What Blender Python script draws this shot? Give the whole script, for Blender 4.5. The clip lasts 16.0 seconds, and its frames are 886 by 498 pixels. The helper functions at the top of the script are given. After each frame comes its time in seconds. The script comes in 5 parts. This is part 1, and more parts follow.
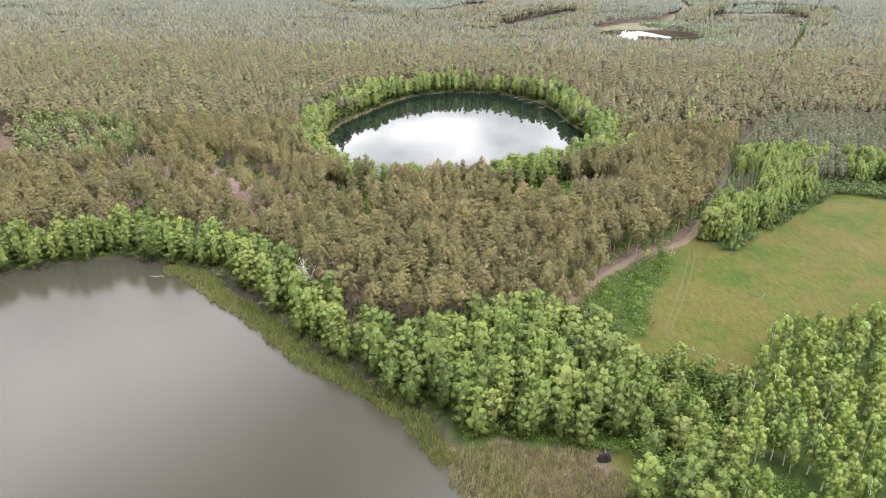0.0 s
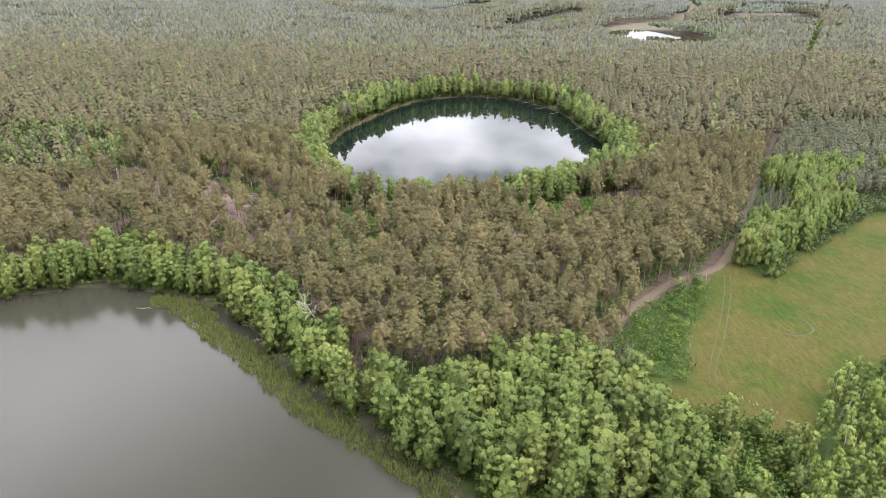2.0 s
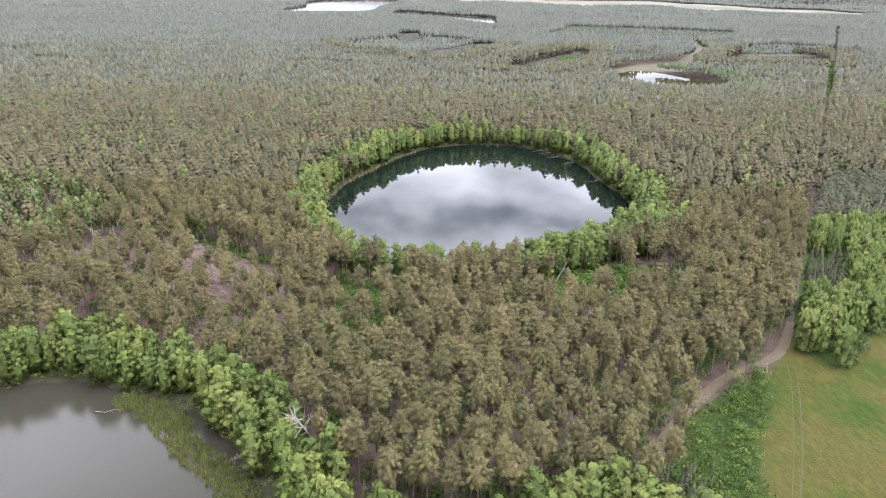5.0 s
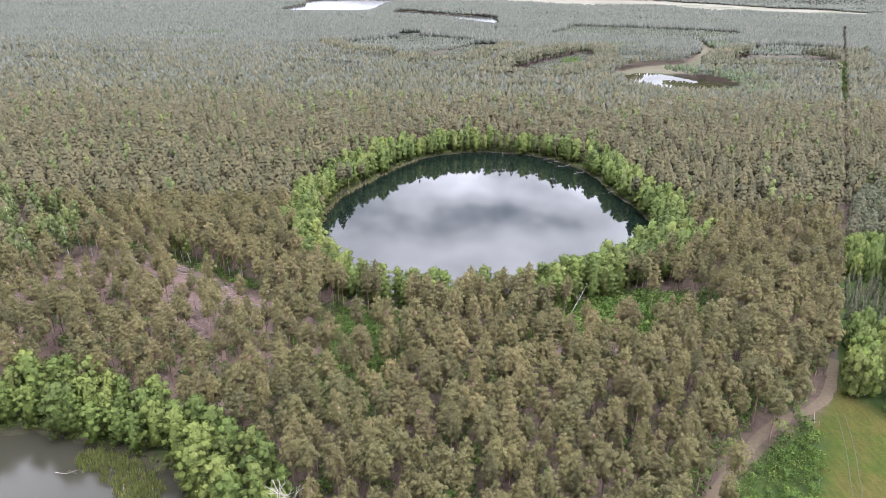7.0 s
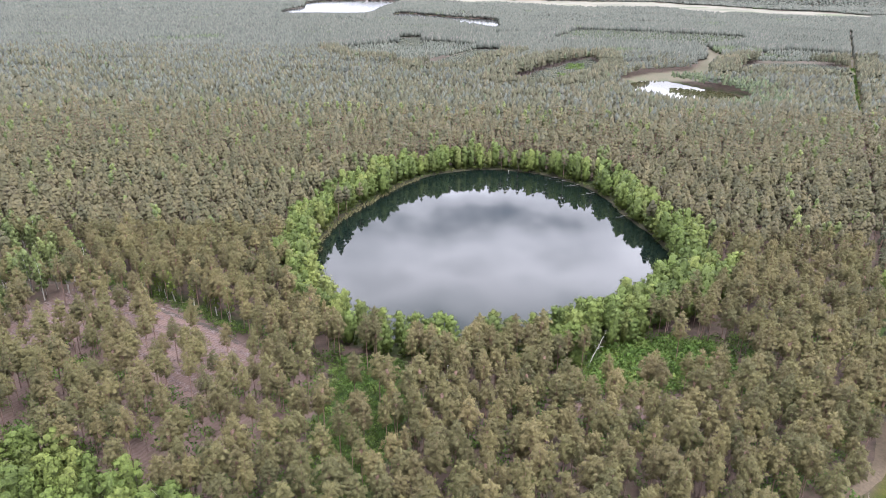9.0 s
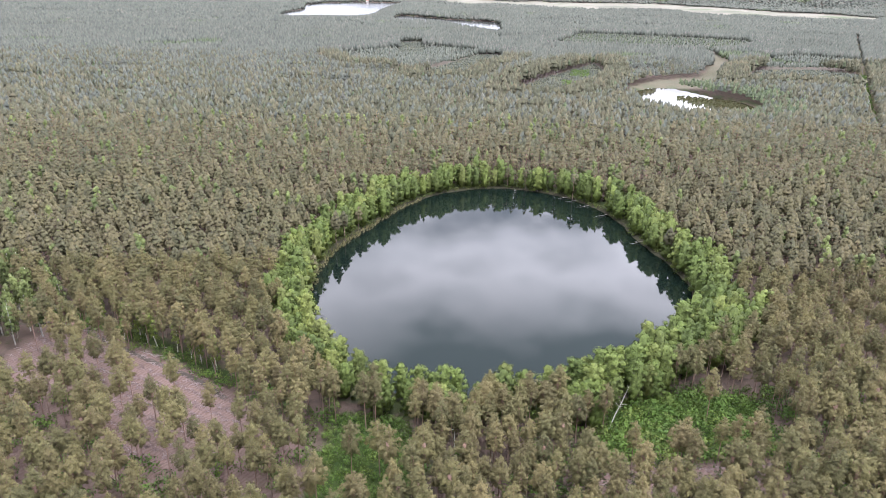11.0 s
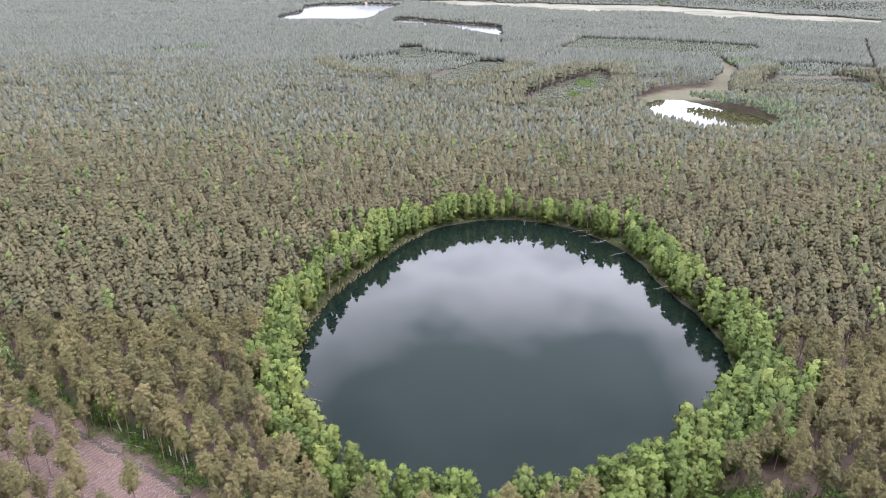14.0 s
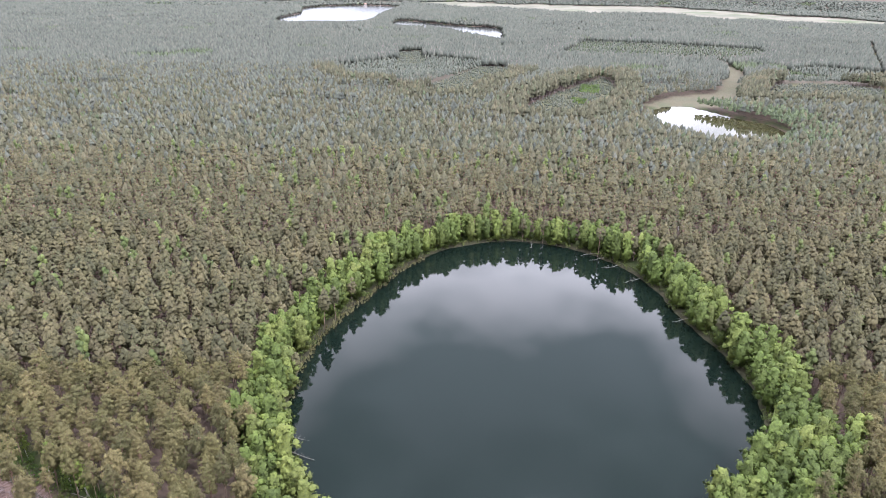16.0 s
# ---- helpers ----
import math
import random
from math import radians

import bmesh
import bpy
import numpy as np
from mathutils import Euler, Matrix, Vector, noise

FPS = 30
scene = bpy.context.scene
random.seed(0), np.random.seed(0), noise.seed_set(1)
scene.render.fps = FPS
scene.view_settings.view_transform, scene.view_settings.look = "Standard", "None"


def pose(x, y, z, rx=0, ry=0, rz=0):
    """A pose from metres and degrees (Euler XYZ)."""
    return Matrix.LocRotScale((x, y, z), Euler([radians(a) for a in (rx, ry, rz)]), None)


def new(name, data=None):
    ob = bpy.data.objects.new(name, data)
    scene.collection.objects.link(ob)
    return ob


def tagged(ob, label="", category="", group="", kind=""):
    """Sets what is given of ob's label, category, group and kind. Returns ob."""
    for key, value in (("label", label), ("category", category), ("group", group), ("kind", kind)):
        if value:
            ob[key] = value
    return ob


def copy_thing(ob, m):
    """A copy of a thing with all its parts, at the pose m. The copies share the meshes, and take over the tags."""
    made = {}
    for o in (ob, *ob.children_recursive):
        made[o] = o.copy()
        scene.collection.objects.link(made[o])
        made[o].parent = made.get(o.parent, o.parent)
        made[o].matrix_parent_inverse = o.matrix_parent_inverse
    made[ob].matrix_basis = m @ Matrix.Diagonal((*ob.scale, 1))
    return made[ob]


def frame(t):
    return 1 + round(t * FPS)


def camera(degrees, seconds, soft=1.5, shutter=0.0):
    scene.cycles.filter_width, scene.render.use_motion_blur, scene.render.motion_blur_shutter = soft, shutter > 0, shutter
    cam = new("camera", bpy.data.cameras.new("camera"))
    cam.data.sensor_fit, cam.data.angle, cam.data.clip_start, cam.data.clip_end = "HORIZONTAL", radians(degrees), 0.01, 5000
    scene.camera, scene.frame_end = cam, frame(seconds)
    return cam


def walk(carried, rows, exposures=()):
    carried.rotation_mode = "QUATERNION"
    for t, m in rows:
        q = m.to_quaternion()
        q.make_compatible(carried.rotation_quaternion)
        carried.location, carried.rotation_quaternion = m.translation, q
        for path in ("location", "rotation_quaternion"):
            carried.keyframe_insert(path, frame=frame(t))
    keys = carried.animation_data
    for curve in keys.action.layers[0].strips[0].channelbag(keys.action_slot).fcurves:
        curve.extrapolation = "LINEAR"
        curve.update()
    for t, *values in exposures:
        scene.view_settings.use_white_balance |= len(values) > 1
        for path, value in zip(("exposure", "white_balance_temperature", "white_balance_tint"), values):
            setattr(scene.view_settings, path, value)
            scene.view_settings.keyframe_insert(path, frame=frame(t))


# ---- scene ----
cam = camera(66.8, 16.0, 0.8)
METRES, EYE, TILT, LEAN, TURN = 220.0, 124.3, -24.87, -0.82, 0.0
ROWS = [
    (0.0, 0.0, 0.0, 0.0, -0.0, 0.0, -0.0),
    (0.5, -0.0064, 0.0273, 0.0131, 0.01, -0.05, -0.01),
    (1.0, -0.0125, 0.0547, 0.0259, 0.01, -0.1, -0.01),
    (1.5, -0.0185, 0.0821, 0.0389, 0.01, -0.14, -0.01),
    (2.0, -0.0242, 0.1096, 0.0518, 0.01, -0.18, -0.02),
    (2.5, -0.0297, 0.1376, 0.0658, 0.01, -0.16, -0.03),
    (2.6, -0.0306, 0.1432, 0.0683, 0.016, 0.40, -0.032),
    (2.7, -0.0316, 0.1488, 0.0709, 0.022, 1.33, -0.034),
    (2.8, -0.0325, 0.1544, 0.0734, 0.028, 2.10, -0.036),
    (2.9, -0.0335, 0.1600, 0.0760, 0.034, 2.69, -0.038),
    (3.0, -0.0344, 0.1656, 0.0785, 0.04, 2.94, -0.04),
    (3.5, -0.0387, 0.1935, 0.0914, 0.05, 2.91, -0.05),
    (4.0, -0.0424, 0.2214, 0.1043, 0.05, 2.87, -0.03),
    (6.5, -0.0572, 0.3617, 0.1703, 0.02, 2.71, -0.13),
    (7.0, -0.06, 0.3895, 0.1844, 0.01, 2.7, -0.13),
    (7.5, -0.0625, 0.4152, 0.2027, 0.02, 2.66, -0.13),
    (8.0, -0.0651, 0.4402, 0.2224, -0.0, 2.67, -0.15),
    (8.5, -0.0676, 0.4646, 0.2426, -0.01, 2.69, -0.17),
    (9.0, -0.0701, 0.4894, 0.2613, -0.01, 2.71, -0.18),
    (11.5, -0.0813, 0.6137, 0.3566, 0.02, 2.72, -0.23),
    (12.0, -0.0835, 0.6388, 0.3759, 0.02, 2.71, -0.23),
    (12.5, -0.0856, 0.664, 0.3949, 0.0, 2.72, -0.22),
    (13.0, -0.0877, 0.6892, 0.4138, -0.01, 2.71, -0.23),
    (13.5, -0.0894, 0.7145, 0.4323, -0.01, 2.71, -0.22),
    (14.0, -0.0923, 0.7401, 0.4506, -0.06, 2.71, -0.22),
    (14.5, -0.094, 0.7656, 0.4688, -0.05, 2.71, -0.2),
    (15.0, -0.096, 0.7912, 0.4866, -0.05, 2.71, -0.2),
    (15.5, -0.0982, 0.817, 0.5041, -0.08, 2.69, -0.19),
    (16.0, -0.1005, 0.8414, 0.5198, -0.09, 2.72, -0.18),
]
walk(cam, [(t, pose(0, 0, EYE, TILT, LEAN, TURN) @ pose(METRES * x, METRES * y, METRES * z, 90 + pitch, roll, yaw)) for t, x, y, z, yaw, pitch, roll in ROWS], [(0.0, 0.76, 6280, 13), (1.0, 0.58, 6230, 14), (3.5, 0.54, 5880, 17), (7.0, 0.56, 5820, 19), (16.0, 0.53, 5750, 20)])

# ---- sky, sun, exposure ----
world = bpy.data.worlds.new("sky")
scene.world = world
world.use_nodes = True
wt = world.node_tree
wt.nodes.clear()


def wn(kind, **props):
    n = wt.nodes.new(kind)
    for k, v in props.items():
        if k == "operation":
            n.operation = v
    return n


SUN_ELEV, SUN_AZ = 48.0, 112.0          # degrees up, degrees clockwise from +y
coord = wn("ShaderNodeTexCoord")
sep = wn("ShaderNodeSeparateXYZ")
wt.links.new(coord.outputs["Generated"], sep.inputs[0])
zpos = wn("ShaderNodeMath", operation="MAXIMUM")
zpos.inputs[1].default_value = 0.0
wt.links.new(sep.outputs["Z"], zpos.inputs[0])
zlift = wn("ShaderNodeMath", operation="ADD")
zlift.inputs[1].default_value = 0.16
wt.links.new(zpos.outputs[0], zlift.inputs[0])
flat = wn("ShaderNodeVectorMath", operation="DIVIDE")
comb = wn("ShaderNodeCombineXYZ")
for k in range(3):
    wt.links.new(zlift.outputs[0], comb.inputs[k])
wt.links.new(coord.outputs["Generated"], flat.inputs[0])
wt.links.new(comb.outputs[0], flat.inputs[1])
shift = wn("ShaderNodeVectorMath", operation="ADD")
shift.inputs[1].default_value = (1.4, 0.35, 0.0)
wt.links.new(flat.outputs[0], shift.inputs[0])
cloud = wn("ShaderNodeTexNoise")
cloud.inputs["Scale"].default_value = 2.3
cloud.inputs["Detail"].default_value = 5.0
cloud.inputs["Roughness"].default_value = 0.5
wt.links.new(shift.outputs[0], cloud.inputs["Vector"])
# a bright bank of cloud low down, a darker layer above it, and the brightest overcast overhead
rise = wn("ShaderNodeValToRGB")
ragged = wn("ShaderNodeMath", operation="MULTIPLY_ADD")
ragged.inputs[1].default_value, ragged.inputs[2].default_value = 0.5, -0.25
wt.links.new(cloud.outputs[0], ragged.inputs[0])
bank = wn("ShaderNodeMath", operation="ADD")
west = wn("ShaderNodeMath", operation="MINIMUM")
west.inputs[1].default_value = -0.14
wt.links.new(sep.outputs["X"], west.inputs[0])
higher = wn("ShaderNodeMath", operation="MULTIPLY_ADD")
higher.inputs[1].default_value = 0.5
wt.links.new(west.outputs[0], higher.inputs[0])
lift = wn("ShaderNodeMath", operation="ADD")
lift.inputs[1].default_value = 0.07
wt.links.new(zpos.outputs[0], lift.inputs[0])
wt.links.new(lift.outputs[0], higher.inputs[2])
wt.links.new(higher.outputs[0], bank.inputs[0])
wt.links.new(ragged.outputs[0], bank.inputs[1])
rise.color_ramp.elements[0].position, rise.color_ramp.elements[0].color = 0.0, (1.05, 1.06, 1.09, 1)
rise.color_ramp.elements[1].position, rise.color_ramp.elements[1].color = 1.0, (7.6, 7.6, 7.5, 1)
for at, c in ((0.18, (1.4, 1.4, 1.4, 1)), (0.33, (2.5, 2.47, 2.44, 1)), (0.45, (3.2, 3.13, 3.05, 1)), (0.57, (0.82, 0.90, 0.93, 1)), (0.72, (0.96, 1.05, 1.08, 1)), (0.85, (6.2, 6.2, 6.2, 1))):
    e = rise.color_ramp.elements.new(at)
    e.color = c
wt.links.new(bank.outputs[0], rise.inputs[0])
puff = wn("ShaderNodeValToRGB")
puff.color_ramp.elements[0].position, puff.color_ramp.elements[0].color = 0.34, (0.72, 0.73, 0.74, 1)
puff.color_ramp.elements[1].position, puff.color_ramp.elements[1].color = 0.60, (1.28, 1.28, 1.28, 1)
wt.links.new(cloud.outputs[0], puff.inputs[0])
deck = wn("ShaderNodeMix")
deck.data_type, deck.blend_type = "RGBA", "MULTIPLY"
deck.inputs["Factor"].default_value = 1.0
wt.links.new(rise.outputs[0], deck.inputs["A"])
wt.links.new(puff.outputs[0], deck.inputs["B"])
blue = wn("ShaderNodeTexSky")
blue.sky_type, blue.sun_disc = "NISHITA", False
blue.sun_elevation, blue.sun_rotation = radians(SUN_ELEV), radians(SUN_AZ)
bg_sky, bg_cloud = wn("ShaderNodeBackground"), wn("ShaderNodeBackground")
bg_sky.inputs["Strength"].default_value = 0.12
bg_cloud.inputs["Strength"].default_value = 1.0
wt.links.new(blue.outputs[0], bg_sky.inputs["Color"])
wt.links.new(deck.outputs["Result"], bg_cloud.inputs["Color"])
cover = wn("ShaderNodeMapRange")
for k, v in (("From Min", 0.28), ("From Max", 0.42), ("To Min", 0.35), ("To Max", 1.0)):
    cover.inputs[k].default_value = v
wt.links.new(cloud.outputs[0], cover.inputs["Value"])
blend = wn("ShaderNodeMixShader")
wt.links.new(cover.outputs[0], blend.inputs[0])
wt.links.new(bg_sky.outputs[0], blend.inputs[1])
wt.links.new(bg_cloud.outputs[0], blend.inputs[2])
wout = wn("ShaderNodeOutputWorld")
wt.links.new(blend.outputs[0], wout.inputs[0])

sun = new("sun", bpy.data.lights.new("sun", "SUN"))
sun.data.energy, sun.data.angle, sun.data.color = 1.3, radians(14), (1.0, 0.96, 0.9)
sa, se = radians(SUN_AZ), radians(SUN_ELEV)
sun_way = Vector((math.sin(sa) * math.cos(se), math.cos(sa) * math.cos(se), math.sin(se)))
sun.matrix_world = Matrix.Translation((300, -100, 500)) @ sun_way.to_track_quat("Z", "Y").to_matrix().to_4x4()


# ---- materials ----
class Nodes:
    """A small builder for one material's nodes."""

    def __init__(self, name):
        self.mat = bpy.data.materials.new(name)
        self.mat.use_nodes = True
        self.t = self.mat.node_tree
        self.t.nodes.clear()
        self.out = self.t.nodes.new("ShaderNodeOutputMaterial")

    def node(self, kind, **sockets):
        n = self.t.nodes.new(kind)
        for k, v in sockets.items():
            self.put(n.inputs[k.replace("_", " ")], v)
        return n

    def put(self, socket, v):
        if hasattr(v, "links"):
            self.t.links.new(v, socket)
        elif hasattr(v, "outputs"):
            self.t.links.new(v.outputs[0], socket)
        else:
            socket.default_value = v

    def math(self, op, a, b=0.0, clamp=False):
        n = self.t.nodes.new("ShaderNodeMath")
        n.operation, n.use_clamp = op, clamp
        self.put(n.inputs[0], a)
        self.put(n.inputs[1], b)
        return n.outputs[0]

    def mix(self, f, a, b, mode="MIX"):
        n = self.t.nodes.new("ShaderNodeMix")
        n.data_type, n.blend_type = "RGBA", mode
        self.put(n.inputs["Factor"], f)
        self.put(n.inputs["A"], a)
        self.put(n.inputs["B"], b)
        return n.outputs["Result"]

    def ramp(self, f, *stops):
        n = self.t.nodes.new("ShaderNodeValToRGB")
        els = n.color_ramp.elements
        while len(els) < len(stops):
            els.new(0.5)
        for e, (p, c) in zip(els, stops):
            e.position, e.color = p, (*c, 1) if len(c) == 3 else c
        self.put(n.inputs[0], f)
        return n.outputs[0]

    def place(self):
        return self.t.nodes.new("ShaderNodeNewGeometry").outputs["Position"]

    def local(self):
        return self.t.nodes.new("ShaderNodeTexCoord").outputs["Object"]

    def noise(self, where, scale, detail=3.0, rough=0.55, warp=0.0):
        n = self.node("ShaderNodeTexNoise", Vector=where, Scale=scale, Detail=detail, Roughness=rough, Distortion=warp)
        return n.outputs[0]

    def attr(self, name):
        n = self.t.nodes.new("ShaderNodeAttribute")
        n.attribute_name = name
        return n.outputs["Fac"]

    def bump(self, height, strength, distance):
        return self.node("ShaderNodeBump", Height=height, Strength=strength, Distance=distance).outputs[0]

    def close(self, shader):
        self.t.links.new(shader.outputs[0], self.out.inputs[0])
        return self.mat


def foliage(name, stops, through_light=0.22, rough=0.6, gloss=0.18, grain=3.6, holes=0.42, tufty=0.5):
    """Leaves or needles: a colour for each tree from its tint, varied leaf by leaf and over tens of metres, with frayed leaf edges."""
    m = Nodes(name)
    own = m.math("FRACT", m.math("ADD", m.attr("tint"), m.t.nodes.new("ShaderNodeObjectInfo").outputs["Random"]))
    where = m.place()
    stand = m.noise(where, 0.018, 2.0)
    pick = m.math("ADD", m.math("MULTIPLY", own, 0.72), m.math("MULTIPLY", m.math("SUBTRACT", stand, 0.32), 0.75), clamp=True)
    col = m.ramp(pick, *stops)
    leaf = m.t.nodes.new("ShaderNodeNewGeometry").outputs["Random Per Island"]
    col = m.mix(0.2, col, m.ramp(leaf, (0.0, (0.6, 0.6, 0.6)), (0.6, (1.0, 1.0, 1.0)), (1.0, (1.4, 1.36, 1.28))), "MULTIPLY")
    col = m.mix(1.0, col, m.ramp(m.math("FRACT", m.math("MULTIPLY", own, 7.31)), (0.0, (0.78, 0.78, 0.8)), (0.5, (1.0, 1.0, 1.0)), (1.0, (1.18, 1.18, 1.16))), "MULTIPLY")
    fine = m.noise(where, grain, 2.0, 0.6)
    col = m.mix(0.42, col, m.ramp(fine, (0.34, (0.5, 0.5, 0.5)), (0.55, (1.0, 1.0, 1.0)), (0.7, (1.5, 1.48, 1.4))), "MULTIPLY")
    clump = m.noise(where, grain * 0.36, 2.0, 0.6)
    col = m.mix(tufty, col, m.ramp(clump, (0.36, (0.45, 0.46, 0.46)), (0.52, (1.0, 1.0, 1.0)), (0.66, (1.45, 1.42, 1.36))), "MULTIPLY")
    relief = m.bump(m.noise(where, grain * 0.45, 3.0, 0.65), 0.75, 0.45) if holes else m.bump(m.noise(where, grain, 3.0, 0.7), 0.5, 0.5)
    p = m.node("ShaderNodeBsdfPrincipled", Base_Color=col, Roughness=rough, Normal=relief)
    p.inputs["Specular IOR Level"].default_value = gloss
    if not through_light and not holes:
        return m.close(p)
    t = m.node("ShaderNodeBsdfTranslucent", Color=m.mix(1.0, col, (1.05, 1.1, 0.6, 1), "MULTIPLY"))
    mx = m.t.nodes.new("ShaderNodeMixShader")
    mx.inputs[0].default_value = through_light
    m.t.links.new(p.outputs[0], mx.inputs[1])
    m.t.links.new(t.outputs[0], mx.inputs[2])
    if not holes:
        return m.close(mx)
    gap = m.math("MULTIPLY", m.math("LESS_THAN", m.noise(where, grain * 0.8, 1.0, 0.5), holes), m.math("SUBTRACT", 1.0, m.attr("body")))
    cut = m.t.nodes.new("ShaderNodeMixShader")
    m.t.links.new(gap, cut.inputs[0])
    m.t.links.new(mx.outputs[0], cut.inputs[1])
    m.t.links.new(m.t.nodes.new("ShaderNodeBsdfTransparent").outputs[0], cut.inputs[2])
    return m.close(cut)


def bark(name, low, high, patch, scale=2.0, top=11.0):
    """Bark that changes from the butt to the upper stem, with patches."""
    m = Nodes(name)
    where = m.place()
    z = m.node("ShaderNodeSeparateXYZ", Vector=where).outputs["Z"]
    up = m.math("DIVIDE", z, top, clamp=True)
    col = m.mix(up, (*low, 1), (*high, 1))
    n = m.noise(where, scale, 5.0, 0.65)
    col = m.mix(m.ramp(n, (0.42, (0, 0, 0)), (0.6, (1, 1, 1))), col, (*patch, 1))
    return m.close(m.node("ShaderNodeBsdfPrincipled", Base_Color=col, Roughness=0.85, Normal=m.bump(n, 0.6, 0.05)))


def water(name, body, rough, ripple, strength, warp=0.0, second=None):
    m = Nodes(name)
    where = m.place()
    long = m.node("ShaderNodeMapping", Vector=where)
    long.inputs["Scale"].default_value = (1.0, 2.4, 1.0)
    long.inputs["Rotation"].default_value = (0, 0, radians(-28))
    wave = m.noise(long.outputs[0], ripple, 3.0, 0.6, warp)
    broad = m.noise(where, 0.014, 3.0)
    col = m.mix(broad, (*body, 1), (*(second or body), 1))
    p = m.node("ShaderNodeBsdfPrincipled", Base_Color=col, IOR=1.333,
               Roughness=m.math("ADD", m.math("MULTIPLY", broad, rough * 0.7), rough * 0.65),
               Normal=m.bump(wave, strength, 0.12))
    return m.close(p)


M_PINE_NEAR = foliage("warm_pine_needles", [(0.0, (0.084, 0.080, 0.032)), (0.5, (0.107, 0.094, 0.037)), (1.0, (0.133, 0.107, 0.047))], 0.12, grain=4.6, holes=0.45, tufty=0.25)
M_PINE = foliage("pine_needles", [(0.0, (0.062, 0.061, 0.029)), (0.5, (0.081, 0.072, 0.034)), (1.0, (0.100, 0.083, 0.041))], 0.06, holes=0.0, tufty=0.3)
# the next two lean bluish and pale: distance haze is put into their base colours
M_PINE_MID = foliage("hazed_distant_pine_needles", [(0.0, (0.061, 0.063, 0.040)), (0.5, (0.079, 0.076, 0.047)), (1.0, (0.100, 0.087, 0.054))], 0.0, 0.7, 0.06, 1.6, 0.0, 0.25)
M_PINE_FAR = foliage("hazed_far_pine_needles", [(0.0, (0.074, 0.081, 0.066)), (0.6, (0.088, 0.092, 0.074)), (1.0, (0.102, 0.100, 0.081))], 0.0, 0.8, 0.04, 0.9, 0.0, 0.15)
M_ALDER = foliage("alder_leaves", [(0.0, (0.062, 0.088, 0.018)), (0.5, (0.088, 0.116, 0.024)), (1.0, (0.128, 0.141, 0.035))], 0.12, holes=0.38)
M_LEAFY_FAR = foliage("far_broad_leaves", [(0.0, (0.045, 0.061, 0.027)), (1.0, (0.071, 0.086, 0.037))], 0.0, 0.6, 0.2, 1.6, 0.0)
M_LEAF_MID = foliage("broadleaf_crowns", [(0.0, (0.066, 0.086, 0.026)), (0.6, (0.092, 0.112, 0.033)), (1.0, (0.121, 0.136, 0.042))], 0.1, holes=0.0)
M_YOUNG = foliage("young_conifer_needles", [(0.0, (0.064, 0.073, 0.055)), (0.6, (0.081, 0.088, 0.065)), (1.0, (0.099, 0.101, 0.073))], 0.0, 0.6, 0.2, 1.2, 0.0)
M_BIRCH = foliage("birch_leaves", [(0.0, (0.082, 0.120, 0.023)), (0.6, (0.120, 0.155, 0.029)), (1.0, (0.156, 0.176, 0.045))], 0.15, holes=0.38)
M_WEEP = foliage("hanging_birch_leaves", [(0.0, (0.067, 0.097, 0.017)), (0.6, (0.092, 0.121, 0.022)), (1.0, (0.116, 0.130, 0.029))], 0.2)
M_SPRUCE = foliage("spruce_needles", [(0.0, (0.053, 0.061, 0.031)), (0.6, (0.079, 0.083, 0.045)), (1.0, (0.101, 0.093, 0.051))], 0.08)
M_SHRUB = foliage("shrub_leaves", [(0.0, (0.052, 0.096, 0.016)), (0.6, (0.084, 0.134, 0.023)), (1.0, (0.131, 0.156, 0.037))], 0.2, holes=0.34)
M_BUSH = foliage("bush_leaves", [(0.0, (0.040, 0.062, 0.018)), (0.6, (0.062, 0.086, 0.024)), (1.0, (0.085, 0.105, 0.034))], 0.12, holes=0.34)
M_REED = foliage("reed_blades", [(0.0, (0.112, 0.140, 0.037)), (0.6, (0.156, 0.173, 0.053)), (1.0, (0.219, 0.200, 0.080))], 0.2, holes=0.0)
M_REED_OLD = foliage("dry_reed_stalks", [(0.0, (0.161, 0.152, 0.062)), (0.6, (0.246, 0.216, 0.112)), (1.0, (0.315, 0.274, 0.162))], 0.15, holes=0.0)
M_BARK_PINE = bark("pine_bark", (0.15, 0.11, 0.09), (0.27, 0.16, 0.115), (0.19, 0.125, 0.10))
# pine bark made paler and greyer: daylight and haze on far stems painted in
M_BARK_FAR = bark("lit_hazed_pine_bark", (0.20, 0.16, 0.15), (0.25, 0.19, 0.17), (0.17, 0.13, 0.13))
M_BARK_DARK = bark("alder_bark", (0.09, 0.08, 0.065), (0.12, 0.11, 0.09), (0.07, 0.06, 0.05))
M_BARK_BIRCH = bark("birch_bark", (0.42, 0.39, 0.34), (0.62, 0.60, 0.55), (0.30, 0.28, 0.25), 1.2)
M_DEADWOOD = bark("bleached_dead_wood", (0.26, 0.235, 0.205), (0.34, 0.31, 0.28), (0.16, 0.14, 0.12), 3.0)
M_SLASH = bark("cut_brash", (0.15, 0.105, 0.095), (0.15, 0.105, 0.095), (0.23, 0.185, 0.17), 0.8)
# near-black, so that the hollow's shadow is in the colour of the roots
M_ROOT = bark("shadowed_root_plate", (0.010, 0.007, 0.005), (0.014, 0.010, 0.007), (0.006, 0.004, 0.003), 1.5)
M_LAKE_1 = water("rippled_lake_water", (0.024, 0.0225, 0.016), 0.065, 1.5, 0.15, 0.6, (0.032, 0.030, 0.021))
M_LAKE_2 = water("calm_lake_water", (0.0032, 0.0060, 0.0045), 0.03, 0.5, 0.012, 0.3, (0.0044, 0.0086, 0.0064))
